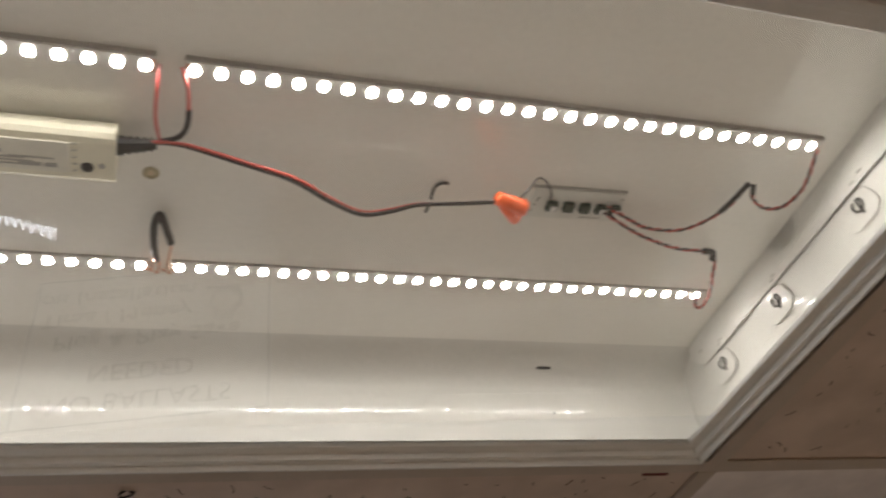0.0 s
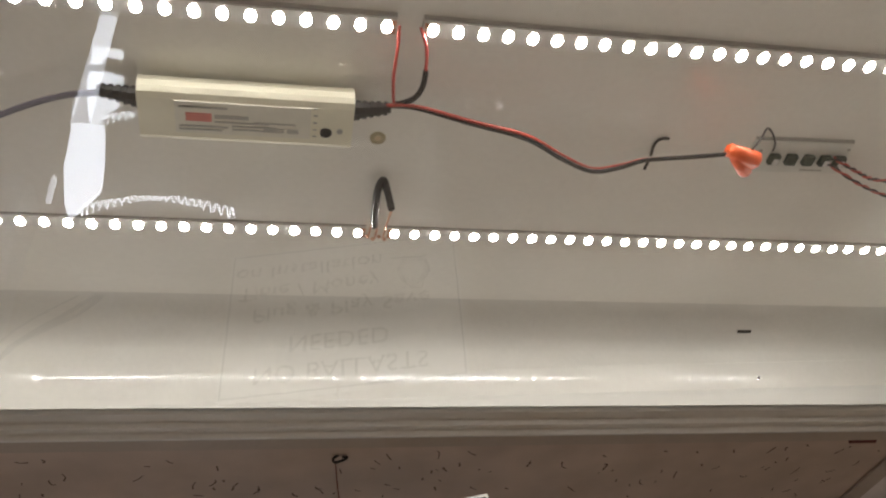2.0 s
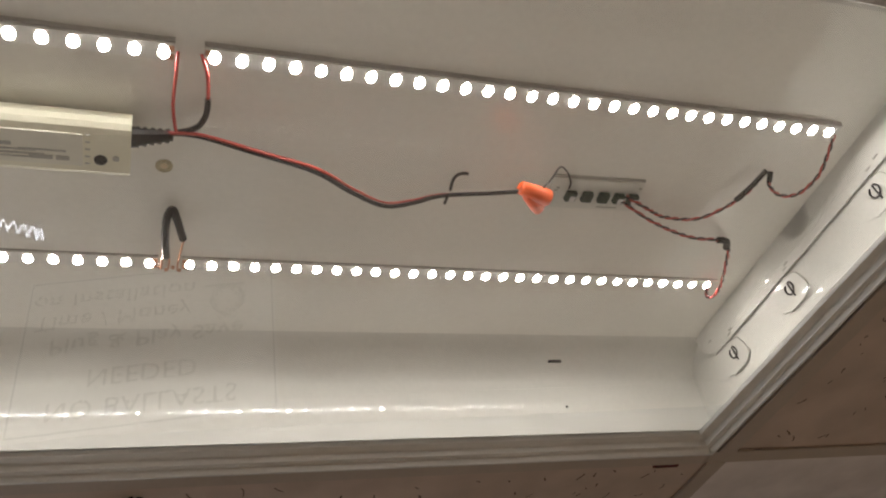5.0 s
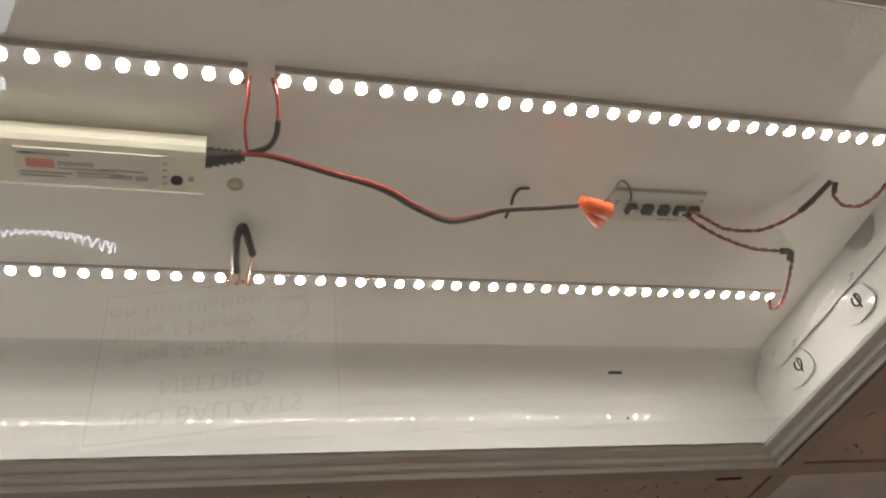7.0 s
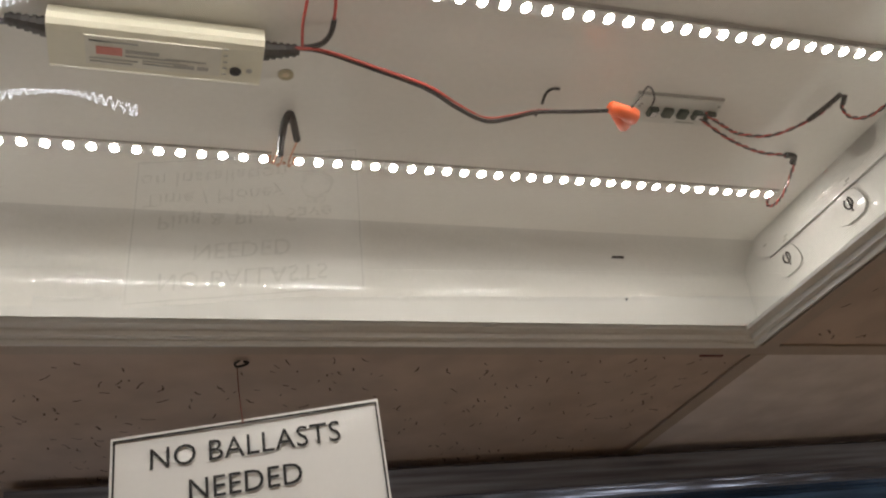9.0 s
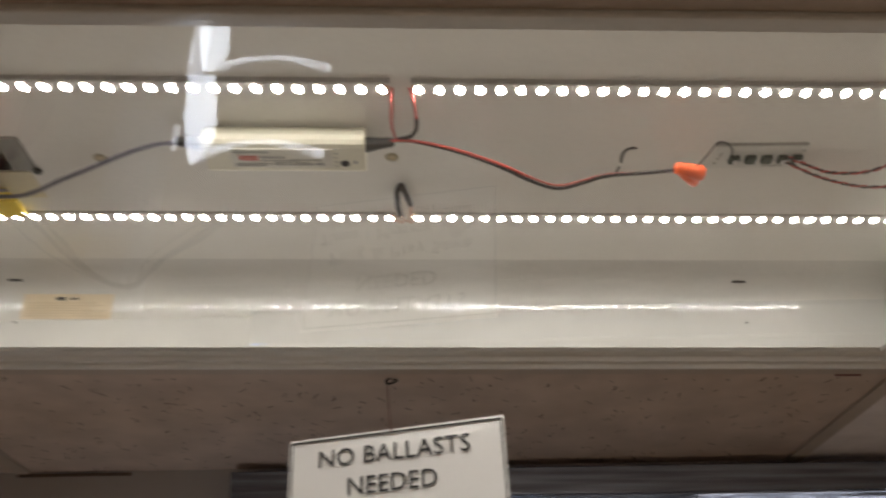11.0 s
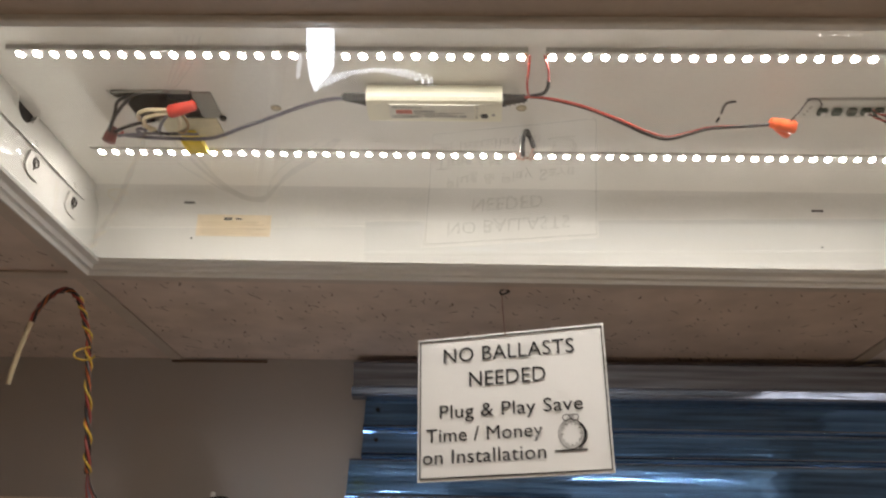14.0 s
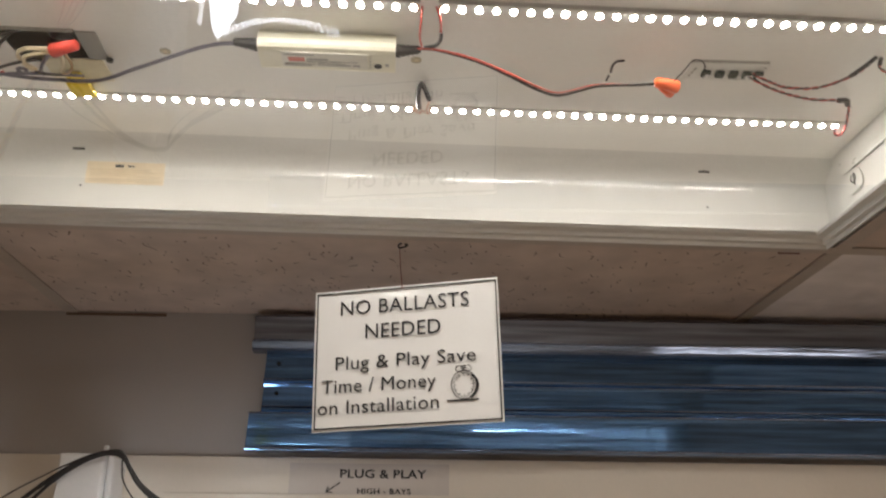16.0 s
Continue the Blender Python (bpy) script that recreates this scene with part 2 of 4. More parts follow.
def tube(pts, r, seg=7, bm=None, caps=True):
    """A round tube along points; r is a radius or a function of the share of the way."""
    bm = bm or bmesh.new()
    n = len(pts)
    up = Vector((0, 0, 1))
    rings = []
    prev = None
    for i, p in enumerate(pts):
        d = (pts[min(i + 1, n - 1)] - pts[max(i - 1, 0)]).normalized()
        side = d.cross(prev if prev is not None else (up if abs(d.z) < 0.9 else Vector((1, 0, 0))))
        if side.length < 1e-6:
            side = d.cross(Vector((1, 0.3, 0.1)))
        side.normalize()
        nor = side.cross(d).normalized()
        prev = nor
        rad = r(i / (n - 1)) if callable(r) else r
        rings.append([bm.verts.new(p + (side * math.cos(a) + nor * math.sin(a)) * rad) for a in [2 * math.pi * k / seg for k in range(seg)]])
    for a, b in zip(rings, rings[1:]):
        for k in range(seg):
            bm.faces.new((a[k], a[(k + 1) % seg], b[(k + 1) % seg], b[k]))
    if caps:
        bm.faces.new(rings[0][::-1])
        bm.faces.new(rings[-1])
    return bm


def twist(pts, gap, turns, phase):
    """One strand of a twisted pair along a path."""
    out = []
    n = len(pts)
    for i, p in enumerate(pts):
        d = (pts[min(i + 1, n - 1)] - pts[max(i - 1, 0)]).normalized()
        side = d.cross(Vector((0, 0, 1)) if abs(d.z) < 0.9 else Vector((0, 1, 0))).normalized()
        nor = side.cross(d)
        a = phase + 2 * math.pi * turns * i / (n - 1)
        out.append(p + (side * math.cos(a) + nor * math.sin(a)) * gap)
    return out


def extrude_x(profile, x0, x1, close=False):
    """A bent sheet or bar: a profile of (y, z) drawn out along x."""
    bm = bmesh.new()
    a = [bm.verts.new((x0, y, z)) for y, z in profile]
    b = [bm.verts.new((x1, y, z)) for y, z in profile]
    n = len(profile)
    for i in range(n if close else n - 1):
        j = (i + 1) % n
        bm.faces.new((a[i], a[j], b[j], b[i]))
    if close:
        bm.faces.new(a[::-1])
        bm.faces.new(b)
    return bm


def thicken(bm, t):
    bmesh.ops.recalc_face_normals(bm, faces=bm.faces)
    geom = bmesh.ops.solidify(bm, geom=list(bm.faces), thickness=t)
    return bm


def words(name, text, size, mat, parent, m, label="", width=0.1, bold=0.0):
    cu = bpy.data.curves.new(name, "FONT")
    cu.body, cu.size, cu.align_x, cu.extrude = text, size, "CENTER", 0.0002
    cu.space_character = 1.04
    cu.offset = bold
    cu.resolution_u = 3
    tmp = bpy.data.objects.new("tmp_text", cu)
    scene.collection.objects.link(tmp)
    bpy.context.view_layer.update()
    me = bpy.data.meshes.new_from_object(tmp.evaluated_get(bpy.context.evaluated_depsgraph_get()))
    bpy.data.objects.remove(tmp)
    wide = max(v.co.x for v in me.vertices) - min(v.co.x for v in me.vertices)
    mid_x = (max(v.co.x for v in me.vertices) + min(v.co.x for v in me.vertices)) / 2
    me.transform(m @ Matrix.Diagonal((width / wide, 1, 1, 1)) @ Matrix.Translation((-mid_x, 0, 0)))
    me.materials.clear()
    me.materials.append(mat)
    ob = new(name, me)
    ob.parent = parent
    if label:
        ob["label"] = label
    return ob


# ---- plan ----
CEIL = 2.5                      # underside of the ceiling boards
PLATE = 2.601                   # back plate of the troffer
STRIP_A, STRIP_B = 2.594, 2.598  # undersides of the LED strips' boards
OX0, OX1 = -0.595, 0.576        # outside of the troffer's door frame
OY0, OY1 = -0.386, 0.163
FR = 0.026                      # width of the frame
PANEZ = 2.508
YA, YB = -0.2060, 0.0            # the two rows of LEDs
WALLY = 0.66

# ---- setting ----
def slab(name, x0, y0, z0, x1, y1, z1, mat, label, category):
    ob = mesh_object(name, box(x0, y0, z0, x1, y1, z1), mat)
    return tagged(ob, label, category, kind="structure")


# Unseen floor, walls and slab, tinted warm to bounce light onto the ceiling.
slab("floor", -2.6, -3.1, -0.1, 2.6, WALLY + 0.1, 0.0, FLOORM, "worn brown vinyl shop floor, unseen, added under the ceiling light for warm bounce", "floor")
slab("wall_south", -2.6, -3.2, 0, 2.6, -3.1, 3.0, PLAIN, "plain beige wall, unseen, added to close the shop for bounce light", "wall")
slab("wall_west", -2.7, -3.1, 0, -2.6, WALLY, 3.0, PLAIN, "plain beige side wall, unseen, added to close the shop for bounce light", "wall")
slab("wall_east", 2.6, -3.1, 0, 2.7, WALLY, 3.0, PLAIN, "plain beige side wall, unseen, added to close the shop for bounce light", "wall")
slab("ceiling", -2.7, -3.2, 2.9, 2.7, WALLY + 0.1, 3.0, PLAIN, "plain slab, unseen, added above the suspended ceiling boards", "ceiling")

# ---- ceiling: T-bars and boards ----
TX0, TX1 = -0.610, 0.600        # centre lines of the bars beside the troffer
TY0, TY1 = -0.3985, 0.1775        # and of those before and behind it


def tee(x0, y0, x1, y1):
    along_x = abs(x1 - x0) > abs(y1 - y0)
    bm = bmesh.new()
    if along_x:
        box(x0, y0 - 0.012, CEIL - 0.001, x1, y0 + 0.012, CEIL + 0.0015, 0.0004, bm)
        box(x0, y0 - 0.0015, CEIL + 0.0015, x1, y0 + 0.0015, CEIL + 0.035, 0, bm)
    else:
        box(x0 - 0.012, y0, CEIL - 0.0015, x0 + 0.012, y1, CEIL + 0.001, 0.0004, bm)
        box(x0 - 0.0015, y0, CEIL + 0.001, x0 + 0.0015, y1, CEIL + 0.035, 0, bm)
    return tagged(mesh_object("ceiling_bar", bm, TEE), "beige painted metal T-bar of the suspended ceiling", "ceiling bar", "ceiling grid", "structure")


xs = [TX0 - 1.22, TX0, TX1, TX1 + 1.22]
ys = [-2.83, -2.23, -1.63, -1.02, TY0, TY1]
for y in ys:
    tee(-2.6, y, 2.6, y)
for x in xs:
    tee(x, -3.1, x, TY0 - 0.012)
    tee(x, TY0 + 0.012, x, TY1 - 0.012)
    tee(x, TY1 + 0.012, x, WALLY)


def ceiling_board(x0, y0, x1, y1, pits, smooth_board=False):
    bm = box(x0 + 0.004, y0 + 0.004, CEIL + 0.0022, x1 - 0.004, y1 - 0.004, CEIL + 0.016)
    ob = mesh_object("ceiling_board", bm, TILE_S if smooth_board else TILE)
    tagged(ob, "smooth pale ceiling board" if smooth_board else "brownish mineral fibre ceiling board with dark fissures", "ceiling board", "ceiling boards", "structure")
    if pits:
        b = bmesh.new()
        rng = random.Random(int((x0 + 9) * 1000 + (y0 + 9) * 77))
        for _ in range(pits):
            cx, cy = rng.uniform(x0 + 0.02, x1 - 0.02), rng.uniform(y0 + 0.02, y1 - 0.02)
            a = rng.gauss(1.25, 0.5)
            n = rng.choice((2, 2, 3, 4))
            ln = rng.uniform(0.002, 0.005) if rng.random() < 0.6 else rng.uniform(0.005, 0.011)
            w = rng.uniform(0.0005, 0.0012)
            px, py = cx, cy
            for k in range(n):
                qx, qy = px + math.cos(a) * ln / n * 1.6, py + math.sin(a) * ln / n * 1.6
                nx, ny = -math.sin(a) * w, math.cos(a) * w
                w2 = w * rng.uniform(0.5, 1.1)
                f = [(px + nx, py + ny), (px - nx, py - ny), (qx - nx * w2 / w, qy - ny * w2 / w), (qx + nx * w2 / w, qy + ny * w2 / w)]
                vs = [b.verts.new((u, v, CEIL + 0.0021)) for u, v in f] + [b.verts.new((u, v, CEIL + 0.0035)) for u, v in f]
                for q in ((0, 1, 2, 3), (0, 4, 5, 1), (1, 5, 6, 2), (2, 6, 7, 3), (3, 7, 4, 0)):
                    b.faces.new([vs[i] for i in q])
                px, py = qx, qy
                a += rng.gauss(0, 0.45)
        p = part("fissure", b, PIT, ob)
        p["kind"] = "stuff"
    return ob


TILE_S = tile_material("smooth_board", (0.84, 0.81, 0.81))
rows = list(zip([-3.1] + ys, ys + [WALLY]))
cols = list(zip([-2.6] + xs, xs + [2.6]))
for (ya, yb) in rows:
    for (xa, xb) in cols:
        if abs(ya - TY0) < 0.01 and abs(xa - TX0) < 0.01:
            continue
        close = abs(ya - TY1) < 0.01 or abs(yb - TY0) < 0.01 or abs(ya - TY0) < 0.01
        near = close and xa > -2 and xb < 2
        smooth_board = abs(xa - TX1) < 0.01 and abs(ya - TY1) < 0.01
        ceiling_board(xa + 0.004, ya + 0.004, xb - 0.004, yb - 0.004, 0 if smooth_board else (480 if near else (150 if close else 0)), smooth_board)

# ---- the troffer ----
IX0, IX1 = OX0 + FR, OX1 - FR
IY0, IY1 = OY0 + FR, OY1 - FR
HX0, HX1 = -0.580, 0.569        # end walls of the housing
troffer = thing("troffer_light", "white enamelled recessed ceiling troffer converted to LED strips", "ceiling light", (0, -0.12, CEIL))


def T(ob):
    ob.parent = troffer
    ob.matrix_parent_inverse = Matrix.Translation((0, 0.12, -CEIL))
    return ob


def tpart(name, bm, mat, label="", smooth=False):
    return T(part(name, bm, mat, troffer, label, smooth))


# housing: back plate with soft folds into two sloping sides
far = [(0.058, PLATE), (0.068, PLATE), (0.088, PLATE - 0.0015), (0.104, PLATE - 0.005), (0.116, PLATE - 0.011), (0.125, PLATE - 0.019), (0.1295, 2.574), (0.1304, 2.568), (0.1316, 2.552), (0.1330, 2.534), (0.1344, 2.516), (0.1346, 2.509)]
mid = -0.114
near_side = [(2 * mid - y, z) for y, z in reversed(far)]
housing = tpart("back_plate", thicken(extrude_x(near_side + far, HX0, HX1), 0.0012), ENAMEL_BRIGHTENED, "glossy white enamelled back plate with rounded sides", True)
# Flat plate takes the brightened tone, the curved sides the dimmed one.
housing.data.materials.append(ENAMEL_DIMMED)
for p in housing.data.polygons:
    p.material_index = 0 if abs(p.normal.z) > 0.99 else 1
for x, s in ((HX0, -1), (HX1, 1)):
    bm = bmesh.new()
    vs = [bm.verts.new((x, y, z)) for y, z in near_side + far]
    bm.faces.new(vs)
    thicken(bm, 0.0012)
    tpart("end_wall", bm, ENAMEL_DIMMED)

# lampholder bracket at each end: a folded strip with a rounded cable hole, screws and three key-shaped tabs
def bracket(s, x):
    """s: +1 for the end at positive x, whose wall is at x."""
    zt, zb, y0, y1 = PLATE - 0.0005, 2.5675, -0.318, 0.093
    bm = bmesh.new()
    pts = [(y0, zb + 0.008), (y0 + 0.01, zb), (y1 - 0.016, zb), (y1, zb + 0.012), (y1, zt - 0.004), (y1 - 0.004, zt)]
    for k in range(9):
        a = math.pi * k / 8
        pts.append((-0.098 + 0.021 * math.cos(a), zt - 0.019 * math.sin(a)))
    pts += [(y0 + 0.004, zt), (y0, zt - 0.004)]
    lean = lambda z: x - s * (0.0035 + (z - zb) * 0.12)
    vs = [bm.verts.new((lean(z), y, z)) for y, z in pts]
    f = bm.faces.new(vs)
    bmesh.ops.triangulate(bm, faces=[f])
    thicken(bm, 0.001)
    br = tpart("bracket", bm, ENAMEL_DIMMED, "folded white bracket with a round cable hole")
    b = bmesh.new()
    a = [b.verts.new((x - s * 0.0030, -0.098 + 0.021 * math.cos(math.pi * k / 8), zt - 0.019 * math.sin(math.pi * k / 8))) for k in range(9)]
    b.faces.new(a)
    T(part("cable_hole", thicken(b, 0.0006), HOLE_SHADE, br, "dark sheet painted as the shaded cable hole"))
    for cy in (0.058, -0.046, -0.176, -0.292):
        tb = bmesh.new()
        out = [(0.022, 0.014), (0.008, 0.0145), (-0.008, 0.014), (-0.018, 0.011), (-0.023, 0.0), (-0.024, -0.010), (-0.016, -0.017), (0.006, -0.018), (0.018, -0.012)]
        vv = [tb.verts.new((x - s * 0.002, cy + u, 2.5515 + v)) for u, v in out]
        ff = tb.faces.new(vv)
        thicken(tb, 0.0014)
        tab = tpart("lampholder_tab", tb, ENAMEL_DIMMED)
        ring = [Vector((x - s * 0.0036, cy + u, 2.5515 + v)) for u, v in out[2:8]]
        T(part("tab_edge", tube(smooth_path(ring, 3), 0.0005, 5), INK_SHADE_GREY, tab, "dark edge line of the tab"))
        key = [Vector((x - s * 0.004, cy - 0.004 + 0.0055 * math.cos(a2), 2.553 + 0.006 * math.sin(a2))) for a2 in [math.radians(60 - 40 * k) for k in range(9)]]
        key.append(Vector((x - s * 0.004, cy - 0.006, 2.543)))
        T(part("key_slot", tube(smooth_path(key, 2), 0.0009, 5), HOLE_SHADE, tab, "dark key-shaped slot"))
    for cy, cz in ((0.075, 2.583), (0.046, 2.5715), (0.042, 2.5745), (-0.058, 2.5715), (-0.062, 2.5745), (-0.188, 2.5725), (-0.2, 2.575)):
        T(part("slot", box(lean(cz) - s * 0.0012, cy - 0.003, cz - 0.0006, lean(cz) - s * 0.0002, cy + 0.003, cz + 0.0006), INK_SHADE_GREY, br))
    return br


bracket(1, HX1)
bracket(-1, HX0)

# door frame: four stepped bars with mitred corners
PROFILE = [(0.0, 2.506), (0.0, 2.4955), (0.0008, 2.4940), (0.0034, 2.4940), (0.0050, 2.4988), (0.0062, 2.4996), (0.0118, 2.4998), (0.0134, 2.5046), (0.0148, 2.5054), (0.0238, 2.5064), (0.0260, 2.5098)]


def frame_bar(ax, ay, bx, by, inx, iny):
    bm = bmesh.new()
    d = Vector((bx - ax, by - ay, 0)).normalized()
    inn = Vector((inx, iny, 0))
    r0 = [bm.verts.new(Vector((ax, ay, z)) + inn * w + d * w) for w, z in PROFILE]
    r1 = [bm.verts.new(Vector((bx, by, z)) + inn * w - d * w) for w, z in PROFILE]
    for i in range(len(PROFILE) - 1):
        bm.faces.new((r0[i], r1[i], r1[i + 1], r0[i + 1]))
    bm.faces.new((r0[-1], r1[-1], r1[0], r0[0]))
    bm.faces.new(r0)
    bm.faces.new(r1[::-1])
    bmesh.ops.recalc_face_normals(bm, faces=bm.faces)
    return tpart("frame_bar", bm, FRAME, "off-white stepped metal door frame")


frame_bar(OX0, OY0, OX1, OY0, 0, 1)
frame_bar(OX1, OY0, OX1, OY1, -1, 0)
frame_bar(OX1, OY1, OX0, OY1, 0, -1)
frame_bar(OX0, OY1, OX0, OY0, 1, 0)
bm = bmesh.new()
bm.faces.new([bm.verts.new(p) for p in ((IX0 - 0.004, IY0 - 0.004, PANEZ), (IX1 + 0.004, IY0 - 0.004, PANEZ), (IX1 + 0.004, IY1 + 0.004, PANEZ), (IX0 - 0.004, IY1 + 0.004, PANEZ))])
tpart("pane", bm, PANE, "clear glossy acrylic sheet")

# marks on the sloping side: slots and pin holes
def side_frame(x, k, share):
    """The place and lean of a mark on the rounded side, between its bends k and k + 1."""
    (ya, za), (yb, zb) = far[k], far[k + 1]
    y, z = ya + (yb - ya) * share, za + (zb - za) * share
    return Matrix.Translation((x, y, z)) @ Matrix.Rotation(math.atan2(zb - za, yb - ya), 4, "X")


for cx in (0.393, -0.45):
    m = side_frame(cx, 4, 0.3)
    tpart("slot", box(-0.0075, -0.0014, -0.0024, 0.0075, 0.0014, -0.0010, m=m), HOLE_SHADE, "dark slot")
    m = side_frame(cx + 0.005, 8, 0.7)
    tpart("pin_hole", disc(0.0014, 0.0012, 8, m @ Matrix.Translation((0, 0, -0.0014))), HOLE_SHADE)

# ---- LED strips ----
led_bm = bmesh.new()
loops = [[led_bm.verts.new((r * math.cos(2 * math.pi * k / 14), 1.3 * r * math.sin(2 * math.pi * k / 14), z)) for k in range(14)] for r, z in ((0.0036, 0.0), (0.0035, -0.0008), (0.0033, -0.0009))]
for la, lb in zip(loops, loops[1:]):
    for k in range(14):
        led_bm.faces.new((la[k], lb[k], lb[(k + 1) % 14], la[(k + 1) % 14]))
led_bm.faces.new(loops[-1][::-1])
bmesh.ops.recalc_face_normals(led_bm, faces=led_bm.faces)
led_mesh = bpy.data.meshes.new("led")
led_bm.to_mesh(led_mesh)
led_bm.free()
led_mesh.materials.append(PCB)
led_mesh.materials.append(LED)
for p in led_mesh.polygons:
    p.material_index = 1 if p.normal.z < -0.5 else 0
HALF0, HALF1 = 0.0155, 0.5205
COUNT = 30


def strip(y, z, s):
    tall = PLATE - 0.0008 - z
    x0, x1 = (0.009, 0.531) if s > 0 else (-0.539, -0.009)
    e = thing("led_strip", "white LED strip board with a row of glowing warm white LEDs", "led strip", ((x0 + x1) / 2, y, z), "LED strips in the troffer")
    bm = box(-(x1 - x0) / 2, -0.0065, 0, (x1 - x0) / 2, 0.0065, tall, 0.0003)
    part("board", bm, PCB, e)
    # Thin grey strip along the near side of the board.
    edge = box(-(x1 - x0) / 2, -0.0076, 0.0012, (x1 - x0) / 2, -0.0066, tall + 0.0002)
    part("grey_edge", edge, EDGE_GREY, e, "thin grey strip along the board's side")
    end = HALF1 if s > 0 else -0.5262
    for k in range(COUNT):
        lx = s * HALF0 + (end - s * HALF0) * k / (COUNT - 1)
        o = new("led", led_mesh)
        o.parent = e
        o.location = (lx - (x0 + x1) / 2, 0, -0.0002)
    for k in (0, 1):
        px = (-1 if s > 0 else 1) * ((x1 - x0) / 2 - 0.002)
        part("pad", box(px - 0.0016, -0.005 + 0.006 * k, -0.0008, px + 0.0016, -0.001 + 0.006 * k, 0.0002), COPPER, e, "copper solder pad")
    return e


for y, z in ((YA, STRIP_A), (YB, STRIP_B)):
    strip(y, z, 1)
    strip(y, z, -1)

# ---- things in the troffer ----
def wire(name, pts, r, mat, parent, label="", seg=7, per=6):
    return part(name, tube(smooth_path(pts, per), r, seg), mat, parent, label, True)


# driver: rounded cream case with ribbed cable glands and a printed label
driver = thing("led_driver", "cream plastic LED driver with printed label, screwed to the back plate", "led driver", (-0.105, -0.133, PLATE))


def at_world(ob):
    """Keep the world coordinates of a mesh under a thing that stands elsewhere."""
    top = ob.parent
    while top.parent:
        top = top.parent
    ob.matrix_parent_inverse = Matrix.Translation(-Vector(top.location))
    return ob


def wpart(name, bm, mat, parent, label="", smooth=False):
    ob = part(name, bm, mat, parent, label, smooth)
    return at_world(ob) if parent.type == "EMPTY" else ob


def wwire(name, pts, r, mat, parent, label="", seg=7, per=6):
    return wpart(name, tube(smooth_path(pts, per), r, seg), mat, parent, label, True)


sec = [(-0.1445, 2.6005), (-0.150, 2.598), (-0.1545, 2.592), (-0.157, 2.584), (-0.1565, 2.579), (-0.154, 2.5755), (-0.150, 2.574), (-0.118, 2.5735), (-0.1145, 2.575), (-0.113, 2.579), (-0.113, 2.598), (-0.1145, 2.6005)]
bm = extrude_x(sec, -0.1765, -0.0325, True)
bmesh.ops.recalc_face_normals(bm, faces=bm.faces)
case = wpart("case", bm, CREAM, driver)
for x, s in ((-0.1765, -1), (-0.0325, 1)):
    bm = bmesh.new()
    prof = [0.0072, 0.0072, 0.006, 0.0066, 0.0052, 0.006, 0.0047, 0.0055, 0.0042, 0.005, 0.0036]
    for k, r in enumerate(prof):
        disc(r, 0.0026, 10, Matrix.Translation((x + s * (0.0012 + 0.0024 * k), -0.140 - 0.0004 * k, 2.586)) @ Matrix.Rotation(math.pi / 2, 4, "Y"), bm=bm)
    wpart("cable_gland", bm, BLACK, driver, "ribbed black rubber cable gland")
lab = wpart("label", box(-0.1525, -0.1495, 2.5728, -0.062, -0.1225, 2.5742), LABEL, driver, "silver printed type label")
z = 2.5722
wpart("red_field", box(-0.1455, -0.1405, z, -0.1285, -0.1335, z + 0.0008), REDINK, driver, "red printed field")
rng = random.Random(4)
for (x0, x1, y, h) in ((-0.147, -0.118, -0.1455, .0014), (-0.1265, -0.104, -0.138, .0028), (-0.1265, -0.09, -0.1335, .001), (-0.15, -0.118, -0.129, .001), (-0.15, -0.122, -0.126, .001),
                       (-0.115, -0.085, -0.1305, .0009), (-0.115, -0.09, -0.1275, .0009), (-0.094, -0.08, -0.1285, .003), (-0.078, -0.07, -0.1285, .0032), (-0.1, -0.072, -0.1345, .001), (-0.15, -0.14, -0.1455, .0014)):
    wpart("print_bar", box(x0, y - h / 2, z, x1, y + h / 2, z + 0.0008), INK_SHADE_GREY, driver)
for k in range(5):
    wpart("print_bar", box(-0.0605, -0.150 + 0.0062 * k, z + 0.0006, -0.0575, -0.1492 + 0.0062 * k, z + 0.0014), INK_SHADE_GREY, driver)
wpart("screw_hole", disc(0.0042, 0.0012, 14, Matrix.Translation((-0.051, -0.1285, 2.5734))), HOLE_SHADE, driver, "dark round mounting hole")
wpart("indicator", disc(0.0022, 0.001, 10, Matrix.Translation((-0.0415, -0.1305, 2.5734))), INK_SHADE_GREY, driver)
wwire("mains_cable", [(-0.198, -0.142, 2.586), (-0.222, -0.138, 2.586), (-0.25, -0.128, 2.584), (-0.29, -0.108, 2.581), (-0.325, -0.089, 2.58), (-0.352, -0.072, 2.58), (-0.375, -0.062, 2.581), (-0.41, -0.060, 2.582), (-0.44, -0.058, 2.584), (-0.47, -0.0635, 2.584)], 0.0022, GREYW, driver, "grey sheathed mains cable")

# output lead: a red and a black wire side by side, sagging to the wire nut
lead = thing("output_lead", "red and black twin lead sagging below the back plate", "cable", (-0.005, -0.147, 2.585))
base = smooth_path([(-0.010, -0.146, 2.586), (0.012, -0.148, 2.584), (0.052, -0.143, 2.577), (0.088, -0.150, 2.556), (0.115, -0.140, 2.549), (0.140, -0.131, 2.547), (0.163, -0.129, 2.554), (0.185, -0.134, 2.558), (0.220, -0.140, 2.557), (0.246, -0.145, 2.556)], 8)
wpart("red_wire", tube(twist(base, 0.0014, 0.55, -0.8), lambda k: 0.0013 - 0.0006 * min(1, max(0, (k - 0.3) * 4)), 7), REDW, lead, "red insulated wire", True)
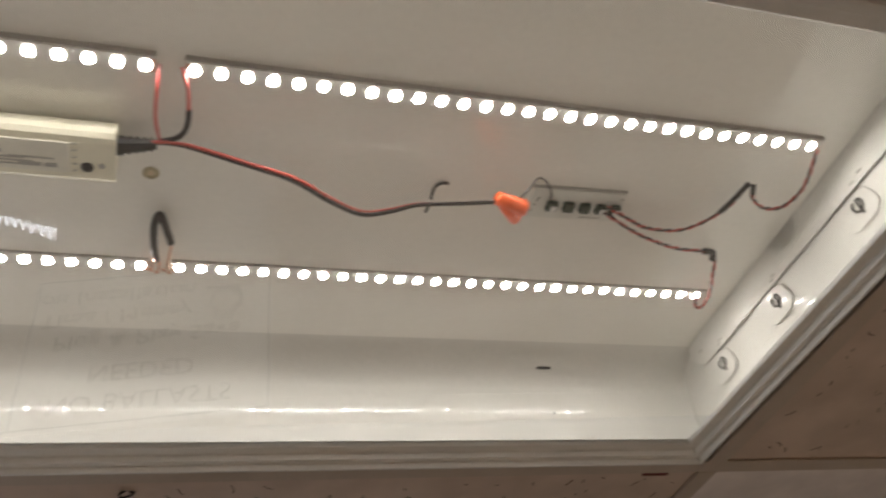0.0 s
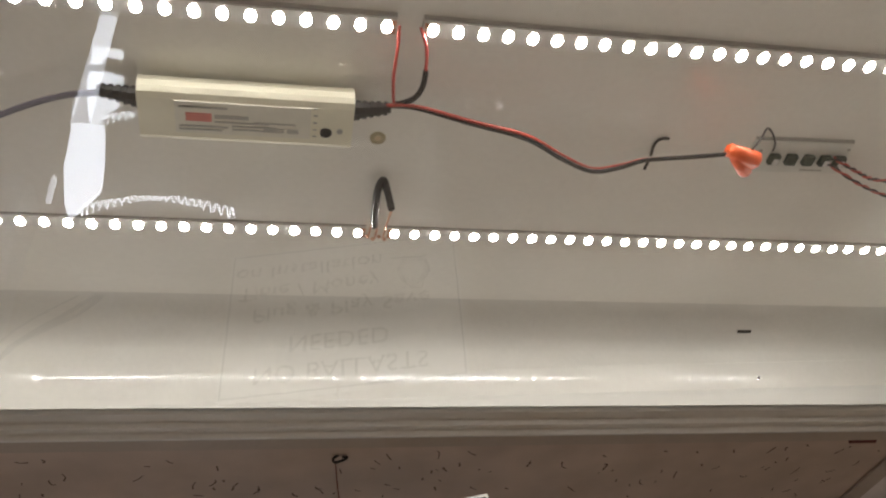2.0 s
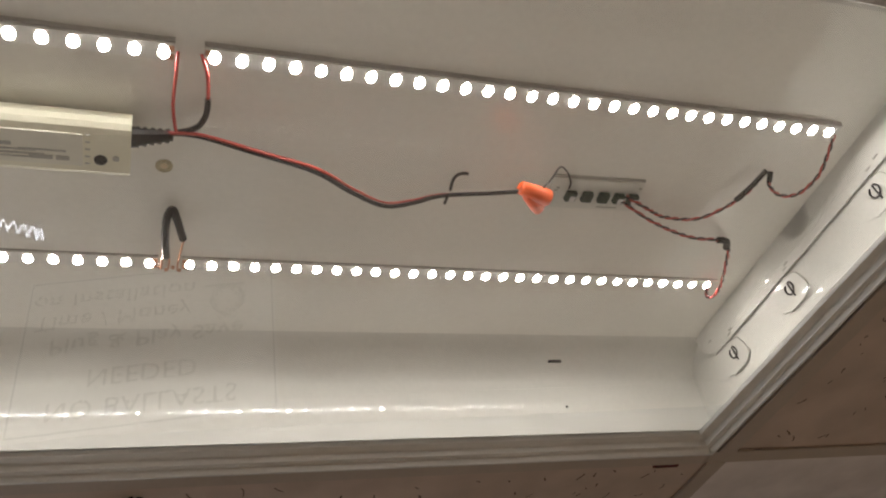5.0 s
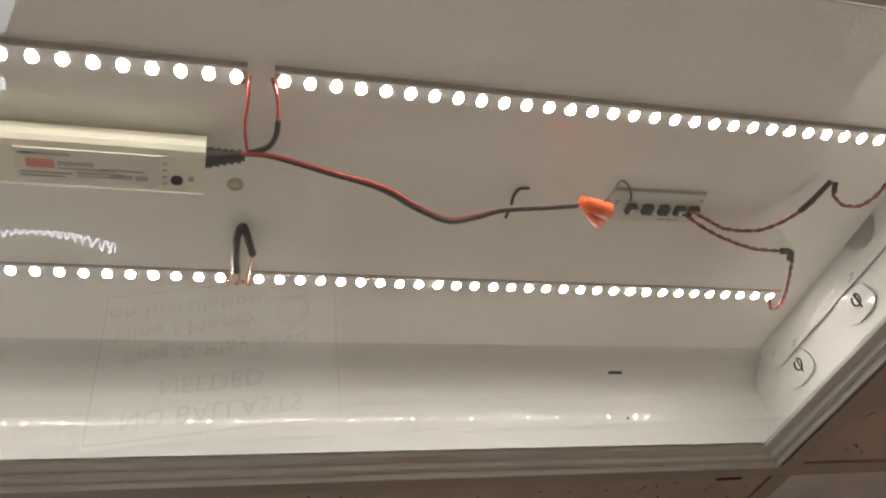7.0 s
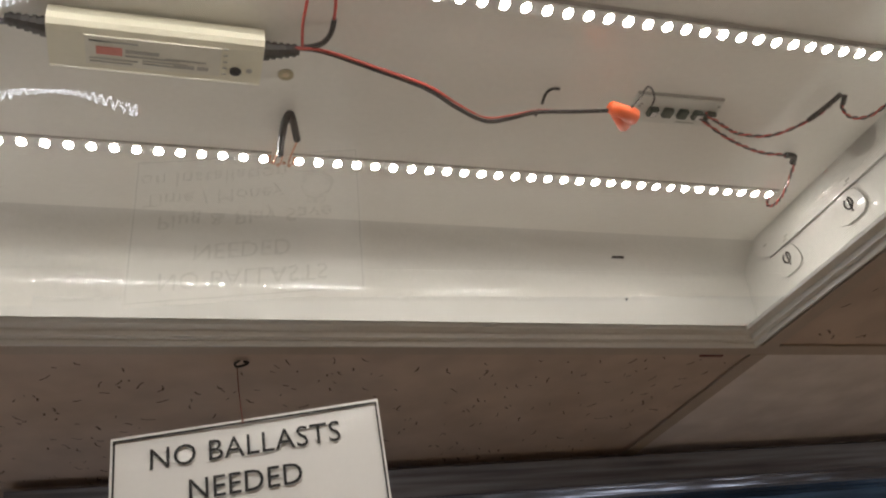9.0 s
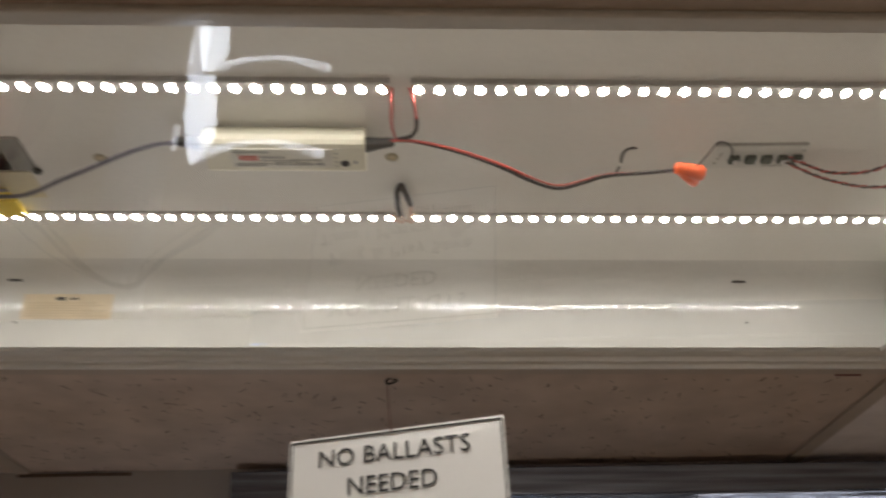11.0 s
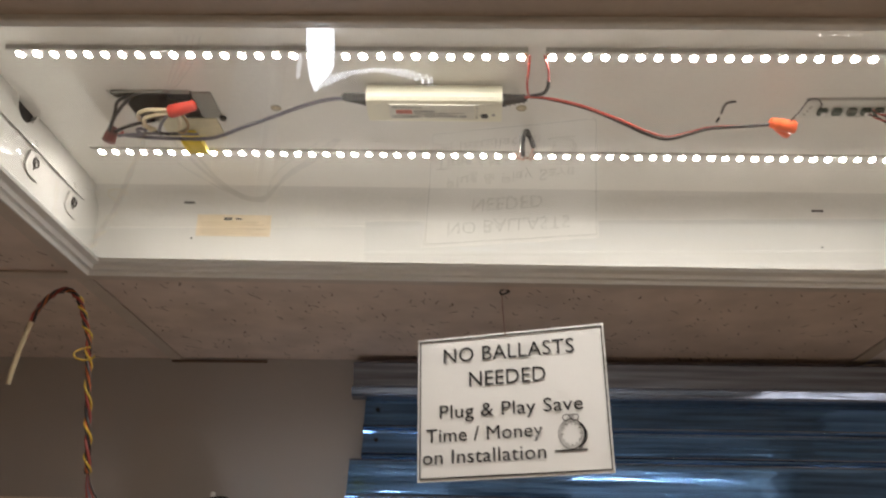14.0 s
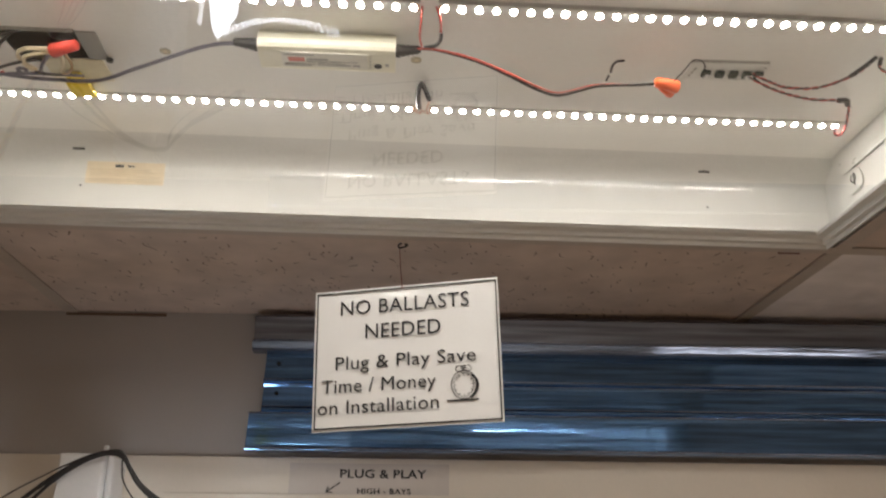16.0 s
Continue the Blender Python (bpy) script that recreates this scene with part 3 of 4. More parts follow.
wpart("black_wire", tube(twist(base, 0.0014, 0.55, -0.8 + math.pi), 0.0017, 7), DARKW, lead, "black insulated wire", True)

nut = thing("wire_connector", "bright orange plastic wire connector with two wings", "wire connector", (0.258, -0.143, 2.555))
m = Matrix.Translation((0.256, -0.146, 2.555)) @ Matrix.Rotation(math.radians(18), 4, "Z") @ Matrix.Rotation(math.pi / 2, 4, "Y")
wpart("sleeve", disc(0.0055, 0.026, 8, m, 0.0075), ORANGE, nut, "", True)
m = Matrix.Translation((0.2575, -0.138, 2.5535)) @ Matrix.Rotation(math.radians(42), 4, "Z") @ Matrix.Rotation(math.pi / 2, 4, "Y")
wpart("wing", disc(0.0042, 0.020, 8, m, 0.0055), ORANGE, nut, "", True)
wwire("black_wire", [(0.262, -0.150, 2.556), (0.272, -0.153, 2.566), (0.285, -0.151, 2.582), (0.300, -0.138, 2.592), (0.309, -0.126, 2.594), (0.311, -0.118, 2.5945)], 0.0008, DARKW, nut, "thin black wire")

# connector board
board = thing("connector_board", "small grey circuit board with push-in terminals on the back plate", "circuit board", (0.341, -0.113, PLATE))
m = Matrix.Translation((0.338, -0.1110, 2.5975)) @ Matrix.Rotation(math.radians(-1.5), 4, "Z")
wpart("board", box(-0.0435, -0.0165, -0.0012, 0.0435, 0.0165, 0.003, 0.0004, m=m), PCBG, board)
# This dark strip puts shade on the board's front edge.
wpart("board_edge", box(-0.0435, -0.0185, 0.0, 0.0435, -0.0168, 0.0028, m=m), INK_SHADE_GREY, board, "dark strip painted as shade on the board edge")
for k, dx in enumerate((-0.0225, -0.007, 0.0085, 0.0235, 0.037)):
    wpart("terminal", box(dx - 0.0046, -0.0048, -0.0062, dx + 0.0046, 0.0048, -0.0012, 0.0006, m=m), GREENISH, board, "dark terminal block")
    if k not in (1, 2):
        wpart("clamp", box(dx - 0.0016, -0.0022, -0.0070, dx + 0.0034, 0.0036, -0.0060, 0.0004, m=m), WHITEP, board, "white push-in clamp")
for dx, dy in ((-0.037, -0.004), (-0.038, 0.001), (-0.039, 0.008), (0.041, -0.011), (-0.036, -0.007)):
    wpart("component", box(dx - 0.0013, dy - 0.0008, -0.002, dx + 0.0013, dy + 0.0008, -0.0012, m=m), INK_SHADE_GREY, board)
wpart("print_bar", box(0.008, 0.0125, -0.0016, 0.028, 0.0135, -0.0012, m=m), INK_SHADE_GREY, board)


def twisted_pair(label, base_pts, at, turns, joint=None, joint_dir=None):
    e = thing("twisted_lead", label, "cable", at, "leads of the LED strips")
    b = smooth_path(base_pts, 10)
    wpart("red_wire", tube(twist(b, 0.0010, turns, 0), 0.0009, 6), REDW, e, "", True)
    wpart("black_wire", tube(twist(b, 0.0010, turns, math.pi), 0.0009, 6), DARKW, e, "", True)
    return e


e = twisted_pair("twisted red and black lead with black heat-shrink sleeve", [(0.366, -0.117, 2.592), (0.392, -0.107, 2.588), (0.414, -0.100, 2.587), (0.450, -0.102, 2.588), (0.478, -0.128, 2.59), (0.484, -0.157, 2.591)], (0.379, -0.115, 2.592), 9)
wwire("sleeve", [(0.474, -0.124, 2.5895), (0.480, -0.140, 2.5905), (0.4845, -0.160, 2.591)], 0.0024, BLACK, e, "black heat-shrink sleeve")
e2 = twisted_pair("twisted red and black lead looping up to the strip end", [(0.4925, -0.153, 2.591), (0.496, -0.146, 2.588), (0.512, -0.138, 2.586), (0.530, -0.142, 2.586), (0.538, -0.162, 2.588), (0.535, -0.185, 2.592), (0.529, -0.206, 2.596)], (0.49, -0.155, 2.591), 7)
wwire("sleeve", [(0.491, -0.158, 2.592), (0.4935, -0.150, 2.589)], 0.0024, BLACK, e2, "black heat-shrink sleeve")
e = twisted_pair("twisted red and black lead to the rear strip end", [(0.362, -0.112, 2.592), (0.395, -0.097, 2.587), (0.424, -0.086, 2.586), (0.455, -0.077, 2.587), (0.487, -0.073, 2.59), (0.503, -0.066, 2.591), (0.514, -0.042, 2.589), (0.526, -0.012, 2.588), (0.530, 0.008, 2.59), (0.526, 0.012, 2.593), (0.522, 0.002, 2.597)], (0.379, -0.112, 2.592), 14)
wwire("sleeve", [(0.486, -0.0735, 2.5895), (0.498, -0.071, 2.591), (0.503, -0.062, 2.591)], 0.0032, BLACK, e, "black heat-shrink sleeve")

# jumper leads between the strip halves
j = thing("jumper_lead", "red and black jumper lead joining the front strip boards", "cable", (0.003, -0.15, 2.59), "jumper leads")
wwire("red_wire", [(-0.007, -0.206, 2.596), (-0.0075, -0.195, 2.586), (-0.008, -0.175, 2.582), (-0.006, -0.158, 2.583), (-0.004, -0.147, 2.586)], 0.0012, REDW, j)
wwire("red_wire", [(0.0075, -0.206, 2.596), (0.012, -0.196, 2.587), (0.0135, -0.180, 2.583)], 0.0012, REDW, j)
wwire("sleeve", [(0.0135, -0.181, 2.583), (0.0135, -0.168, 2.583), (0.010, -0.157, 2.584), (0.003, -0.150, 2.586), (-0.004, -0.148, 2.586)], 0.0021, BLACK, j, "black heat-shrink sleeve")
j = thing("jumper_lead", "short black sleeved jumper with bare copper ends at the rear strip", "cable", (0.0, -0.065, 2.595), "jumper leads")
wwire("sleeve", [(-0.0035, -0.016, 2.591), (-0.0055, -0.040, 2.587), (-0.0055, -0.060, 2.589), (-0.002, -0.0665, 2.593), (0.0015, -0.060, 2.590), (0.0075, -0.040, 2.588)], 0.0031, BLACK, j, "black heat-shrink sleeve")
for x0, x1 in ((0.0085, 0.006), (-0.006, -0.0065), (-0.004, -0.001)):
    wwire("bare_end", [(x0, -0.041 if x0 > 0 else -0.018, 2.589), (x1, -0.012, 2.592), (x1, 0.004, 2.5955)], 0.0009, COPPER, j, "bare copper strands")
for k in range(4):
    wpart("solder_blob", disc(0.0018, 0.0012, 7, Matrix.Translation((-0.0075 + 0.005 * k, 0.003 + 0.003 * (k % 2), 2.5965))), COPPER, j, "solder blob")

# screws, marks and holes on the back plate
for x, y in ((-0.010, -0.104), (-0.286, -0.1)):
    s = thing("screw", "dull zinc screw head in the white back plate", "screw", (x, y, PLATE), "back plate screws")
    part("head", disc(0.0062, 0.0016, 16, Matrix.Translation((0, 0, -0.001)), 0.0062), BRASS, s)
    part("recess", disc(0.0028, 0.0006, 8, Matrix.Translation((0, 0, -0.0019))), TANINK, s)
for x, y, a, b in ((0.0615, -0.104, .0016, .0016), (-0.516, -0.064, .007, .0013), (-0.502, -0.155, .0013, .0022), (-0.467, -0.109, .002, .001)):
    tpart("knockout", box(x - a, y - b, PLATE - 0.0011, x + a, y + b, PLATE - 0.0003), HOLE_SHADE)
clip = thing("cable_clip", "small bent black wire hook poking from the back plate", "hook", (0.216, -0.118, PLATE))
wwire("hook_wire", [(0.2205, -0.1205, 2.5995), (0.213, -0.121, 2.598), (0.2085, -0.1165, 2.596), (0.2075, -0.108, 2.592)], 0.0013, BLACK, clip)
wwire("hook_tip", [(0.2065, -0.1035, 2.590), (0.205, -0.097, 2.588)], 0.0013, BLACK, clip)

# junction plate with the mains splices
jb = thing("junction_box", "dark open galvanised junction opening with spliced mains wires", "junction box", (-0.41, -0.1, PLATE))
# No hole is cut: a flat sheet carries the opening's shade.
bm = bmesh.new()
vs = [bm.verts.new((x, y, PLATE - 0.0012)) for x, y in ((-0.470, -0.132), (-0.372, -0.132), (-0.372, -0.078), (-0.448, -0.066), (-0.456, -0.112))]
bm.faces.new(vs)
wpart("opening", thicken(bm, 0.0008), OPENING_SHADE, jb, "dark grey sheet in place of the shaded opening")
wpart("cover_plate", box(-0.374, -0.131, PLATE - 0.0035, -0.352, -0.080, PLATE - 0.0005, 0.0006), GALV, jb, "greenish galvanised cover plate")
wpart("inner_wall", box(-0.462, -0.134, PLATE - 0.005, -0.374, -0.1315, PLATE - 0.0005, 0.0004), GALV, jb, "bent galvanised lip")
wpart("opening_dark", box(-0.402, -0.130, PLATE - 0.003, -0.378, -0.116, PLATE - 0.0014), HOLE_SHADE, jb)
wpart("cover_screw", disc(0.004, 0.003, 8, Matrix.Translation((-0.351, -0.082, PLATE - 0.0045))), BLACK, jb)
wpart("lower_plate", box(-0.428, -0.078, PLATE - 0.0026, -0.36, -0.034, PLATE - 0.0006, 0.0005), PAPERY, jb, "cream painted lower plate")
redc = thing("wire_connector", "red plastic wire connector on the mains splice", "wire connector", (-0.375, -0.142, 2.57))
m = Matrix.Translation((-0.376, -0.1405, 2.572)) @ Matrix.Rotation(math.radians(-24), 4, "Z") @ Matrix.Rotation(math.pi / 2, 4, "Y")
wpart("cap", disc(0.0078, 0.030, 10, m, 0.0058), REDNUT, redc, "", True)
mar = thing("wire_connector", "dark maroon wire connector on the mains splice", "wire connector", (-0.476, -0.082, 2.572))
m = Matrix.Translation((-0.477, -0.083, 2.573)) @ Matrix.Rotation(math.radians(10), 4, "Y")
wpart("cap", disc(0.0078, 0.017, 10, m, 0.0062), MAROON, mar, "", True)
wwire("tail", [(-0.477, -0.078, 2.578), (-0.479, -0.062, 2.586), (-0.478, -0.054, 2.594)], 0.0014, REDW, mar)
sp = thing("mains_splice", "loops of cream, black and grey mains wire", "cable", (-0.42, -0.1, 2.585))
for pts, r, mt in (
    ([(-0.389, -0.135, 2.573), (-0.405, -0.134, 2.574), (-0.422, -0.128, 2.577), (-0.434, -0.116, 2.578), (-0.434, -0.102, 2.576), (-0.426, -0.092, 2.573)], 0.0023, CREAMW),
    ([(-0.389, -0.131, 2.572), (-0.408, -0.129, 2.571), (-0.424, -0.12, 2.572), (-0.428, -0.108, 2.571), (-0.421, -0.096, 2.572)], 0.0021, CREAMW),
    ([(-0.387, -0.127, 2.576), (-0.389, -0.112, 2.576), (-0.392, -0.1, 2.574), (-0.398, -0.089, 2.576), (-0.401, -0.075, 2.582)], 0.0021, CREAMW),
    ([(-0.382, -0.124, 2.575), (-0.381, -0.105, 2.574), (-0.388, -0.092, 2.572), (-0.397, -0.085, 2.575)], 0.0017, TANW),
    ([(-0.476, -0.092, 2.573), (-0.466, -0.108, 2.576), (-0.453, -0.122, 2.584), (-0.440, -0.128, 2.596)], 0.002, DARKW),
    ([(-0.474, -0.094, 2.571), (-0.460, -0.118, 2.578), (-0.452, -0.131, 2.588), (-0.43, -0.13, 2.599)], 0.002, DARKW),
    ([(-0.470, -0.091, 2.572), (-0.452, -0.1, 2.573), (-0.436, -0.106, 2.574), (-0.418, -0.108, 2.577)], 0.0019, DARKW),
    ([(-0.471, -0.080, 2.573), (-0.455, -0.079, 2.576), (-0.438, -0.076, 2.579), (-0.41, -0.074, 2.58), (-0.38, -0.072, 2.581)], 0.0018, GREYW),
    ([(-0.399, -0.120, 2.577), (-0.412, -0.104, 2.575), (-0.421, -0.086, 2.575), (-0.424, -0.072, 2.58)], 0.0019, GREYW),
    ([(-0.446, -0.073, 2.58), (-0.447, -0.085, 2.578), (-0.440, -0.091, 2.576), (-0.434, -0.088, 2.575)], 0.0019, GREYW),
    ([(-0.426, -0.09, 2.574), (-0.414, -0.084, 2.574), (-0.4, -0.083, 2.575), (-0.389, -0.088, 2.577)], 0.0017, DARKW),
):
    wwire("wire", pts, r, mt, sp)
yc = thing("wire_connector", "yellow plastic wire connector lying against the rear strip", "wire connector", (-0.398, -0.04, 2.59))
wpart("cap", box(-0.413, -0.040, 2.5895, -0.387, -0.0100, 2.5965, 0.002, seg=2), YELLOW, yc, "", True)
wpart("collar", box(-0.409, -0.056, 2.5905, -0.391, -0.040, 2.5965, 0.002, seg=2), YELLOW, yc, "pale yellow collar", True)

# approval sticker on the sloping side
st = thing("sticker", "tan paper approval sticker with faded print", "sticker", (-0.39, 0.132, 2.558))
m = side_frame(-0.389, 7, 0.6) @ Matrix.Translation((0, 0.0, -0.0008))
wpart("paper", box(-0.051, -0.0155, -0.0012, 0.051, 0.0155, -0.0003, m=m), PAPER, st)
wpart("seal", box(-0.014, -0.0115, -0.0016, -0.003, -0.0075, -0.0011, m=m), INK, st)
wpart("print_bar", box(0.002, -0.0105, -0.0016, 0.011, -0.0085, -0.0011, m=m), INK, st)
for k in range(6):
    w = (0.04, 0.044, 0.03, 0.046, 0.036, 0.046)[k]
    wpart("print_bar", box(-0.046, -0.0048 + 0.0032 * k, -0.0016, -0.046 + 2 * w, -0.0038 + 0.0032 * k, -0.0011, m=m), TANINK, st)

# ---- the hanging card ----
card = thing("hanging_sign", "white laminated card sign with black lettering, hung from a ceiling hook", "sign", (-0.0115, 0.2115, 2.34))
u = Vector((0.251, -0.067, 0.0094)).normalized()
n_ = Vector((0, 0, 1)).cross(u).normalized()
v_ = u.cross(n_) * -1 if u.cross(n_).z < 0 else u.cross(n_)
cm = Matrix(((u.x, v_.x, -n_.x, 0), (u.y, v_.y, -n_.y, 0), (u.z, v_.z, -n_.z, 0), (0, 0, 0, 1)))
if cm.to_3x3().determinant() < 0:
    cm = Matrix(((u.x, v_.x, n_.x, 0), (u.y, v_.y, n_.y, 0), (u.z, v_.z, n_.z, 0), (0, 0, 0, 1)))
card.matrix_world = Matrix.Translation((-0.0092, 0.2115, 2.3424)) @ cm
FACE = 1 if (cm.to_3x3() @ Vector((0, 0, 1))).y < 0 else -1
W2, H2 = 0.130, 0.0985


def cbox(x0, y0, x1, y1, z0=0.0009, z1=0.0013):
    return box(x0, y0, min(FACE * z0, FACE * z1), x1, y1, max(FACE * z0, FACE * z1))


bm = bmesh.new()
N = 14
grid = [[bm.verts.new((-W2 + 2 * W2 * i / N, -H2 + 2 * H2 * k / 6, -0.0012 * math.sin(math.pi * i / N) * (k / 6))) for k in range(7)] for i in range(N + 1)]
for i in range(N):
    for k in range(6):
        bm.faces.new((grid[i][k], grid[i + 1][k], grid[i + 1][k + 1], grid[i][k + 1]))
thicken(bm, 0.0009)
part("card", bm, CARD, card, "", False)
for x0, y0, x1, y1 in ((-W2 + .003, H2 - .0055, W2 - .002, H2 - .0035), (-W2 + .003, -H2 + .003, W2 - .002, -H2 + .005), (-W2 + .003, -H2 + .005, -W2 + .0047, H2 - .0055), (W2 - .0037, -H2 + .005, W2 - .002, H2 - .0055)):
    part("border", cbox(x0, y0, x1, y1, 0.0011, 0.0016), INK, card, "black printed border")
tm = lambda x, y: Matrix.Translation((x, y, FACE * 0.0017))
for text, x0, x1, y, size in (("NO BALLASTS", -0.092, 0.0895, 0.057, 0.0295), ("NEEDED", -0.056, 0.0495, 0.0215, 0.0295), ("Plug & Play Save", -0.098, 0.096, -0.020, 0.0262), ("Time / Money", -0.117, 0.0416, -0.0513, 0.0262), ("on Installation", -0.122, 0.0447, -0.080, 0.0262)):
    words("lettering", text, size, INK, card, tm((x0 + x1) / 2, y + 0.004), "black printed words", x1 - x0, 0.0)
# plain drawing of an alarm clock
cx, cy = 0.079, -0.047
bm = bmesh.new()
tube([Vector((cx + 0.0165 * math.cos(a), cy + 0.019 * math.sin(a), FACE * 0.0016)) for a in [2 * math.pi * k / 28 for k in range(29)]], 0.0006, 5, bm, False)
tube([Vector((cx + 0.0135 * math.cos(a), cy + 0.016 * math.sin(a), FACE * 0.0016)) for a in [2 * math.pi * k / 28 for k in range(29)]], 0.00035, 5, bm, False)
for k in range(12):
    a = math.pi * k / 6
    tube([Vector((cx + 0.0105 * math.cos(a), cy + 0.0125 * math.sin(a), FACE * 0.0016)), Vector((cx + 0.0128 * math.cos(a), cy + 0.0152 * math.sin(a), FACE * 0.0016))], 0.0005, 4, bm)
part("clock_face", bm, INK, card, "printed line drawing of an alarm clock")
bm = bmesh.new()
for s in (-1, 1):
    tube([Vector((cx + s * 0.0055 + 0.005 * math.cos(a), cy + 0.0215 + 0.0042 * math.sin(a), FACE * 0.0016)) for a in [2 * math.pi * k / 12 for k in range(13)]], 0.0005, 4, bm, False)
tube([Vector((cx - 0.004, cy + 0.021, FACE * 0.0016)), Vector((cx, cy + 0.026, FACE * 0.0016)), Vector((cx + 0.004, cy + 0.021, FACE * 0.0016))], 0.0005, 4, bm)
part("clock_bells", bm, INK, card)
bm = bmesh.new()
tube([Vector((cx + (0.0165 + 0.002 * math.sin(math.pi * k / 10)) * math.cos(a), cy - 0.001 + 0.019 * math.sin(a), FACE * 0.0016)) for k, a in enumerate([math.radians(-62 + 11 * k) for k in range(11)])], 0.0017, 5, bm)
part("clock_shade", bm, INK, card)
part("clock_shadow", cbox(cx - 0.023, cy - 0.0215, cx + 0.019, cy - 0.0195, 0.0011, 0.0016), INK, card)
hook = thing("ceiling_hook", "small dark ceiling hook holding a thin string", "hook", (-0.018, 0.21, CEIL))
wwire("hook_wire", [(-0.0185, 0.210, 2.5025), (-0.0235, 0.209, 2.4985), (-0.0215, 0.207, 2.494), (-0.013, 0.207, 2.4965), (-0.0105, 0.208, 2.4995), (-0.015, 0.209, 2.5005)], 0.0013, BLACK, hook)
wwire("string", [(-0.0215, 0.208, 2.4945), (-0.020, 0.209, 2.47), (-0.0165, 0.2105, 2.4375)], 0.0006, STRING, hook, "thin brown string", 5)
wpart("string_knot", disc(0.0014, 0.003, 6, Matrix.Translation((-0.0165, 0.2095, 2.4365))), STRING, hook)

# ---- wall behind: it stands a little askew to the ceiling grid ----
wall_m = Matrix.Translation((0, 0.575, 0)) @ Matrix.Rotation(math.radians(-2.6), 4, "Z")
slab_ob = mesh_object("wall_north", box(-2.9, 0, 0, 2.9, 0.1, 2.9), WALL)
slab_ob.matrix_world = wall_m
tagged(slab_ob, "grey painted wall behind the blue metal profile", "wall", kind="structure")
panel = mesh_object("wall_panel", box(-2.7, -0.008, 0.0, 2.7, -0.0003, 2.247, 0.001), BOARD)
panel.matrix_world = wall_m
tagged(panel, "cream display board covering the lower wall", "wall panel", kind="structure")
seam = mesh_object("trim", box(-0.62, -0.004, 2.4945, -0.44, -0.0003, 2.499), PIT)
seam.matrix_world = wall_m
tagged(seam, "dark gap between ceiling board and wall", "trim", kind="structure")

# blue lacquered profile on the wall
prof = thing("metal_profile", "glossy blue lacquered ribbed metal profile mounted on the wall", "metal profile")
prof.matrix_world = wall_m


def bar(pts, x0, x1, name, mat, label):
    bm = extrude_x([(-d, z) for d, z in pts], x0, x1)
    thicken(bm, 0.0012)
    return part(name, bm, mat, prof, label)


bar([(0.004, 2.4885), (0.036, 2.4875), (0.038, 2.4855), (0.034, 2.474), (0.027, 2.452), (0.026, 2.447), (0.036, 2.4445), (0.039, 2.4415), (0.038, 2.430), (0.034, 2.4265), (0.016, 2.4245)], -0.272, 1.9, "upper_flange", BLUE_REFLECTING, "blue upper flange with the ceiling's reflection put into its colour")
bar([(0.013, 2.4285), (0.015, 2.4235), (0.017, 2.397), (0.019, 2.380), (0.026, 2.3775), (0.027, 2.3735), (0.020, 2.3705), (0.017, 2.366), (0.019, 2.347), (0.021, 2.332), (0.025, 2.3305), (0.022, 2.328), (0.019, 2.318)], -0.250, 1.88, "web", BLUE, "blue recessed web with ribs")
bar([(0.014, 2.3215), (0.030, 2.3200), (0.034, 2.3165), (0.033, 2.311), (0.036, 2.290), (0.041, 2.262), (0.044, 2.2585), (0.042, 2.2545), (0.034, 2.2535), (0.01, 2.2535)], -0.268, 1.9, "lower_flange", BLUE, "blue lower flange with a bright lip")
# Tubes added along the folds to draw thin highlight lines.
for d, z, x0, r in ((0.0375, 2.4435, -0.272, 0.0022), (0.0360, 2.4275, -0.272, 0.0016), (0.0255, 2.3775, -0.250, 0.0018), (0.0200, 2.3705, -0.250, 0.0012), (0.0245, 2.3305, -0.250, 0.0016), (0.0335, 2.3175, -0.268, 0.0020), (0.0435, 2.2580, -0.268, 0.0022)):
    part("highlight_tube", tube([Vector((x0 + 0.0005, -d, z)), Vector((1.88, -d, z))], r, 8), BLUE_REFLECTING, prof, "thin tube added along a fold to catch highlights", True)
for z in (2.407, 2.354):
    part("rivet_hole", disc(0.0036, 0.0016, 12, Matrix.Translation((-0.2265, -0.0185, z)) @ Matrix.Rotation(math.pi / 2, 4, "X")), HOLE_SHADE, prof, "dark round hole")

# printed label on the board
lab = thing("wall_label", "printed paper label with black words and an arrow", "label")
lab.matrix_world = wall_m
part("paper", box(-0.195, -0.0092, 2.17, 0.075, -0.0083, 2.238), BOARD2, lab)
tmx = lambda x, z: Matrix.Translation((x, -0.0096, z)) @ Matrix.Rotation(math.pi / 2, 4, "X")
words("lettering", "PLUG & PLAY", 0.0195, INK, lab, tmx(-0.0365, 2.2145), "black printed words", 0.146, 0.0004)
words("lettering", "HIGH - BAYS", 0.0125, INK, lab, tmx(-0.0345, 2.1885), "black printed words", 0.09, 0.0002)
bm = tube([Vector((-0.109, -0.0098, 2.2065)), Vector((-0.131, -0.0098, 2.1915))], 0.0012, 5)
tube([Vector((-0.1215, -0.0098, 2.1905)), Vector((-0.132, -0.0098, 2.1905)), Vector((-0.1285, -0.0098, 2.2)),], 0.0013, 5, bm)
part("arrow", bm, INK, lab, "black printed arrow")
panel2 = thing("display_panel", "flat cream display panel with a lighter top edge on the board", "panel")
panel2.matrix_world = wall_m
part("sheet", box(-0.405, -0.0125, 1.2, 1.6, -0.0083, 2.187, 0.0008), BOARD, panel2)

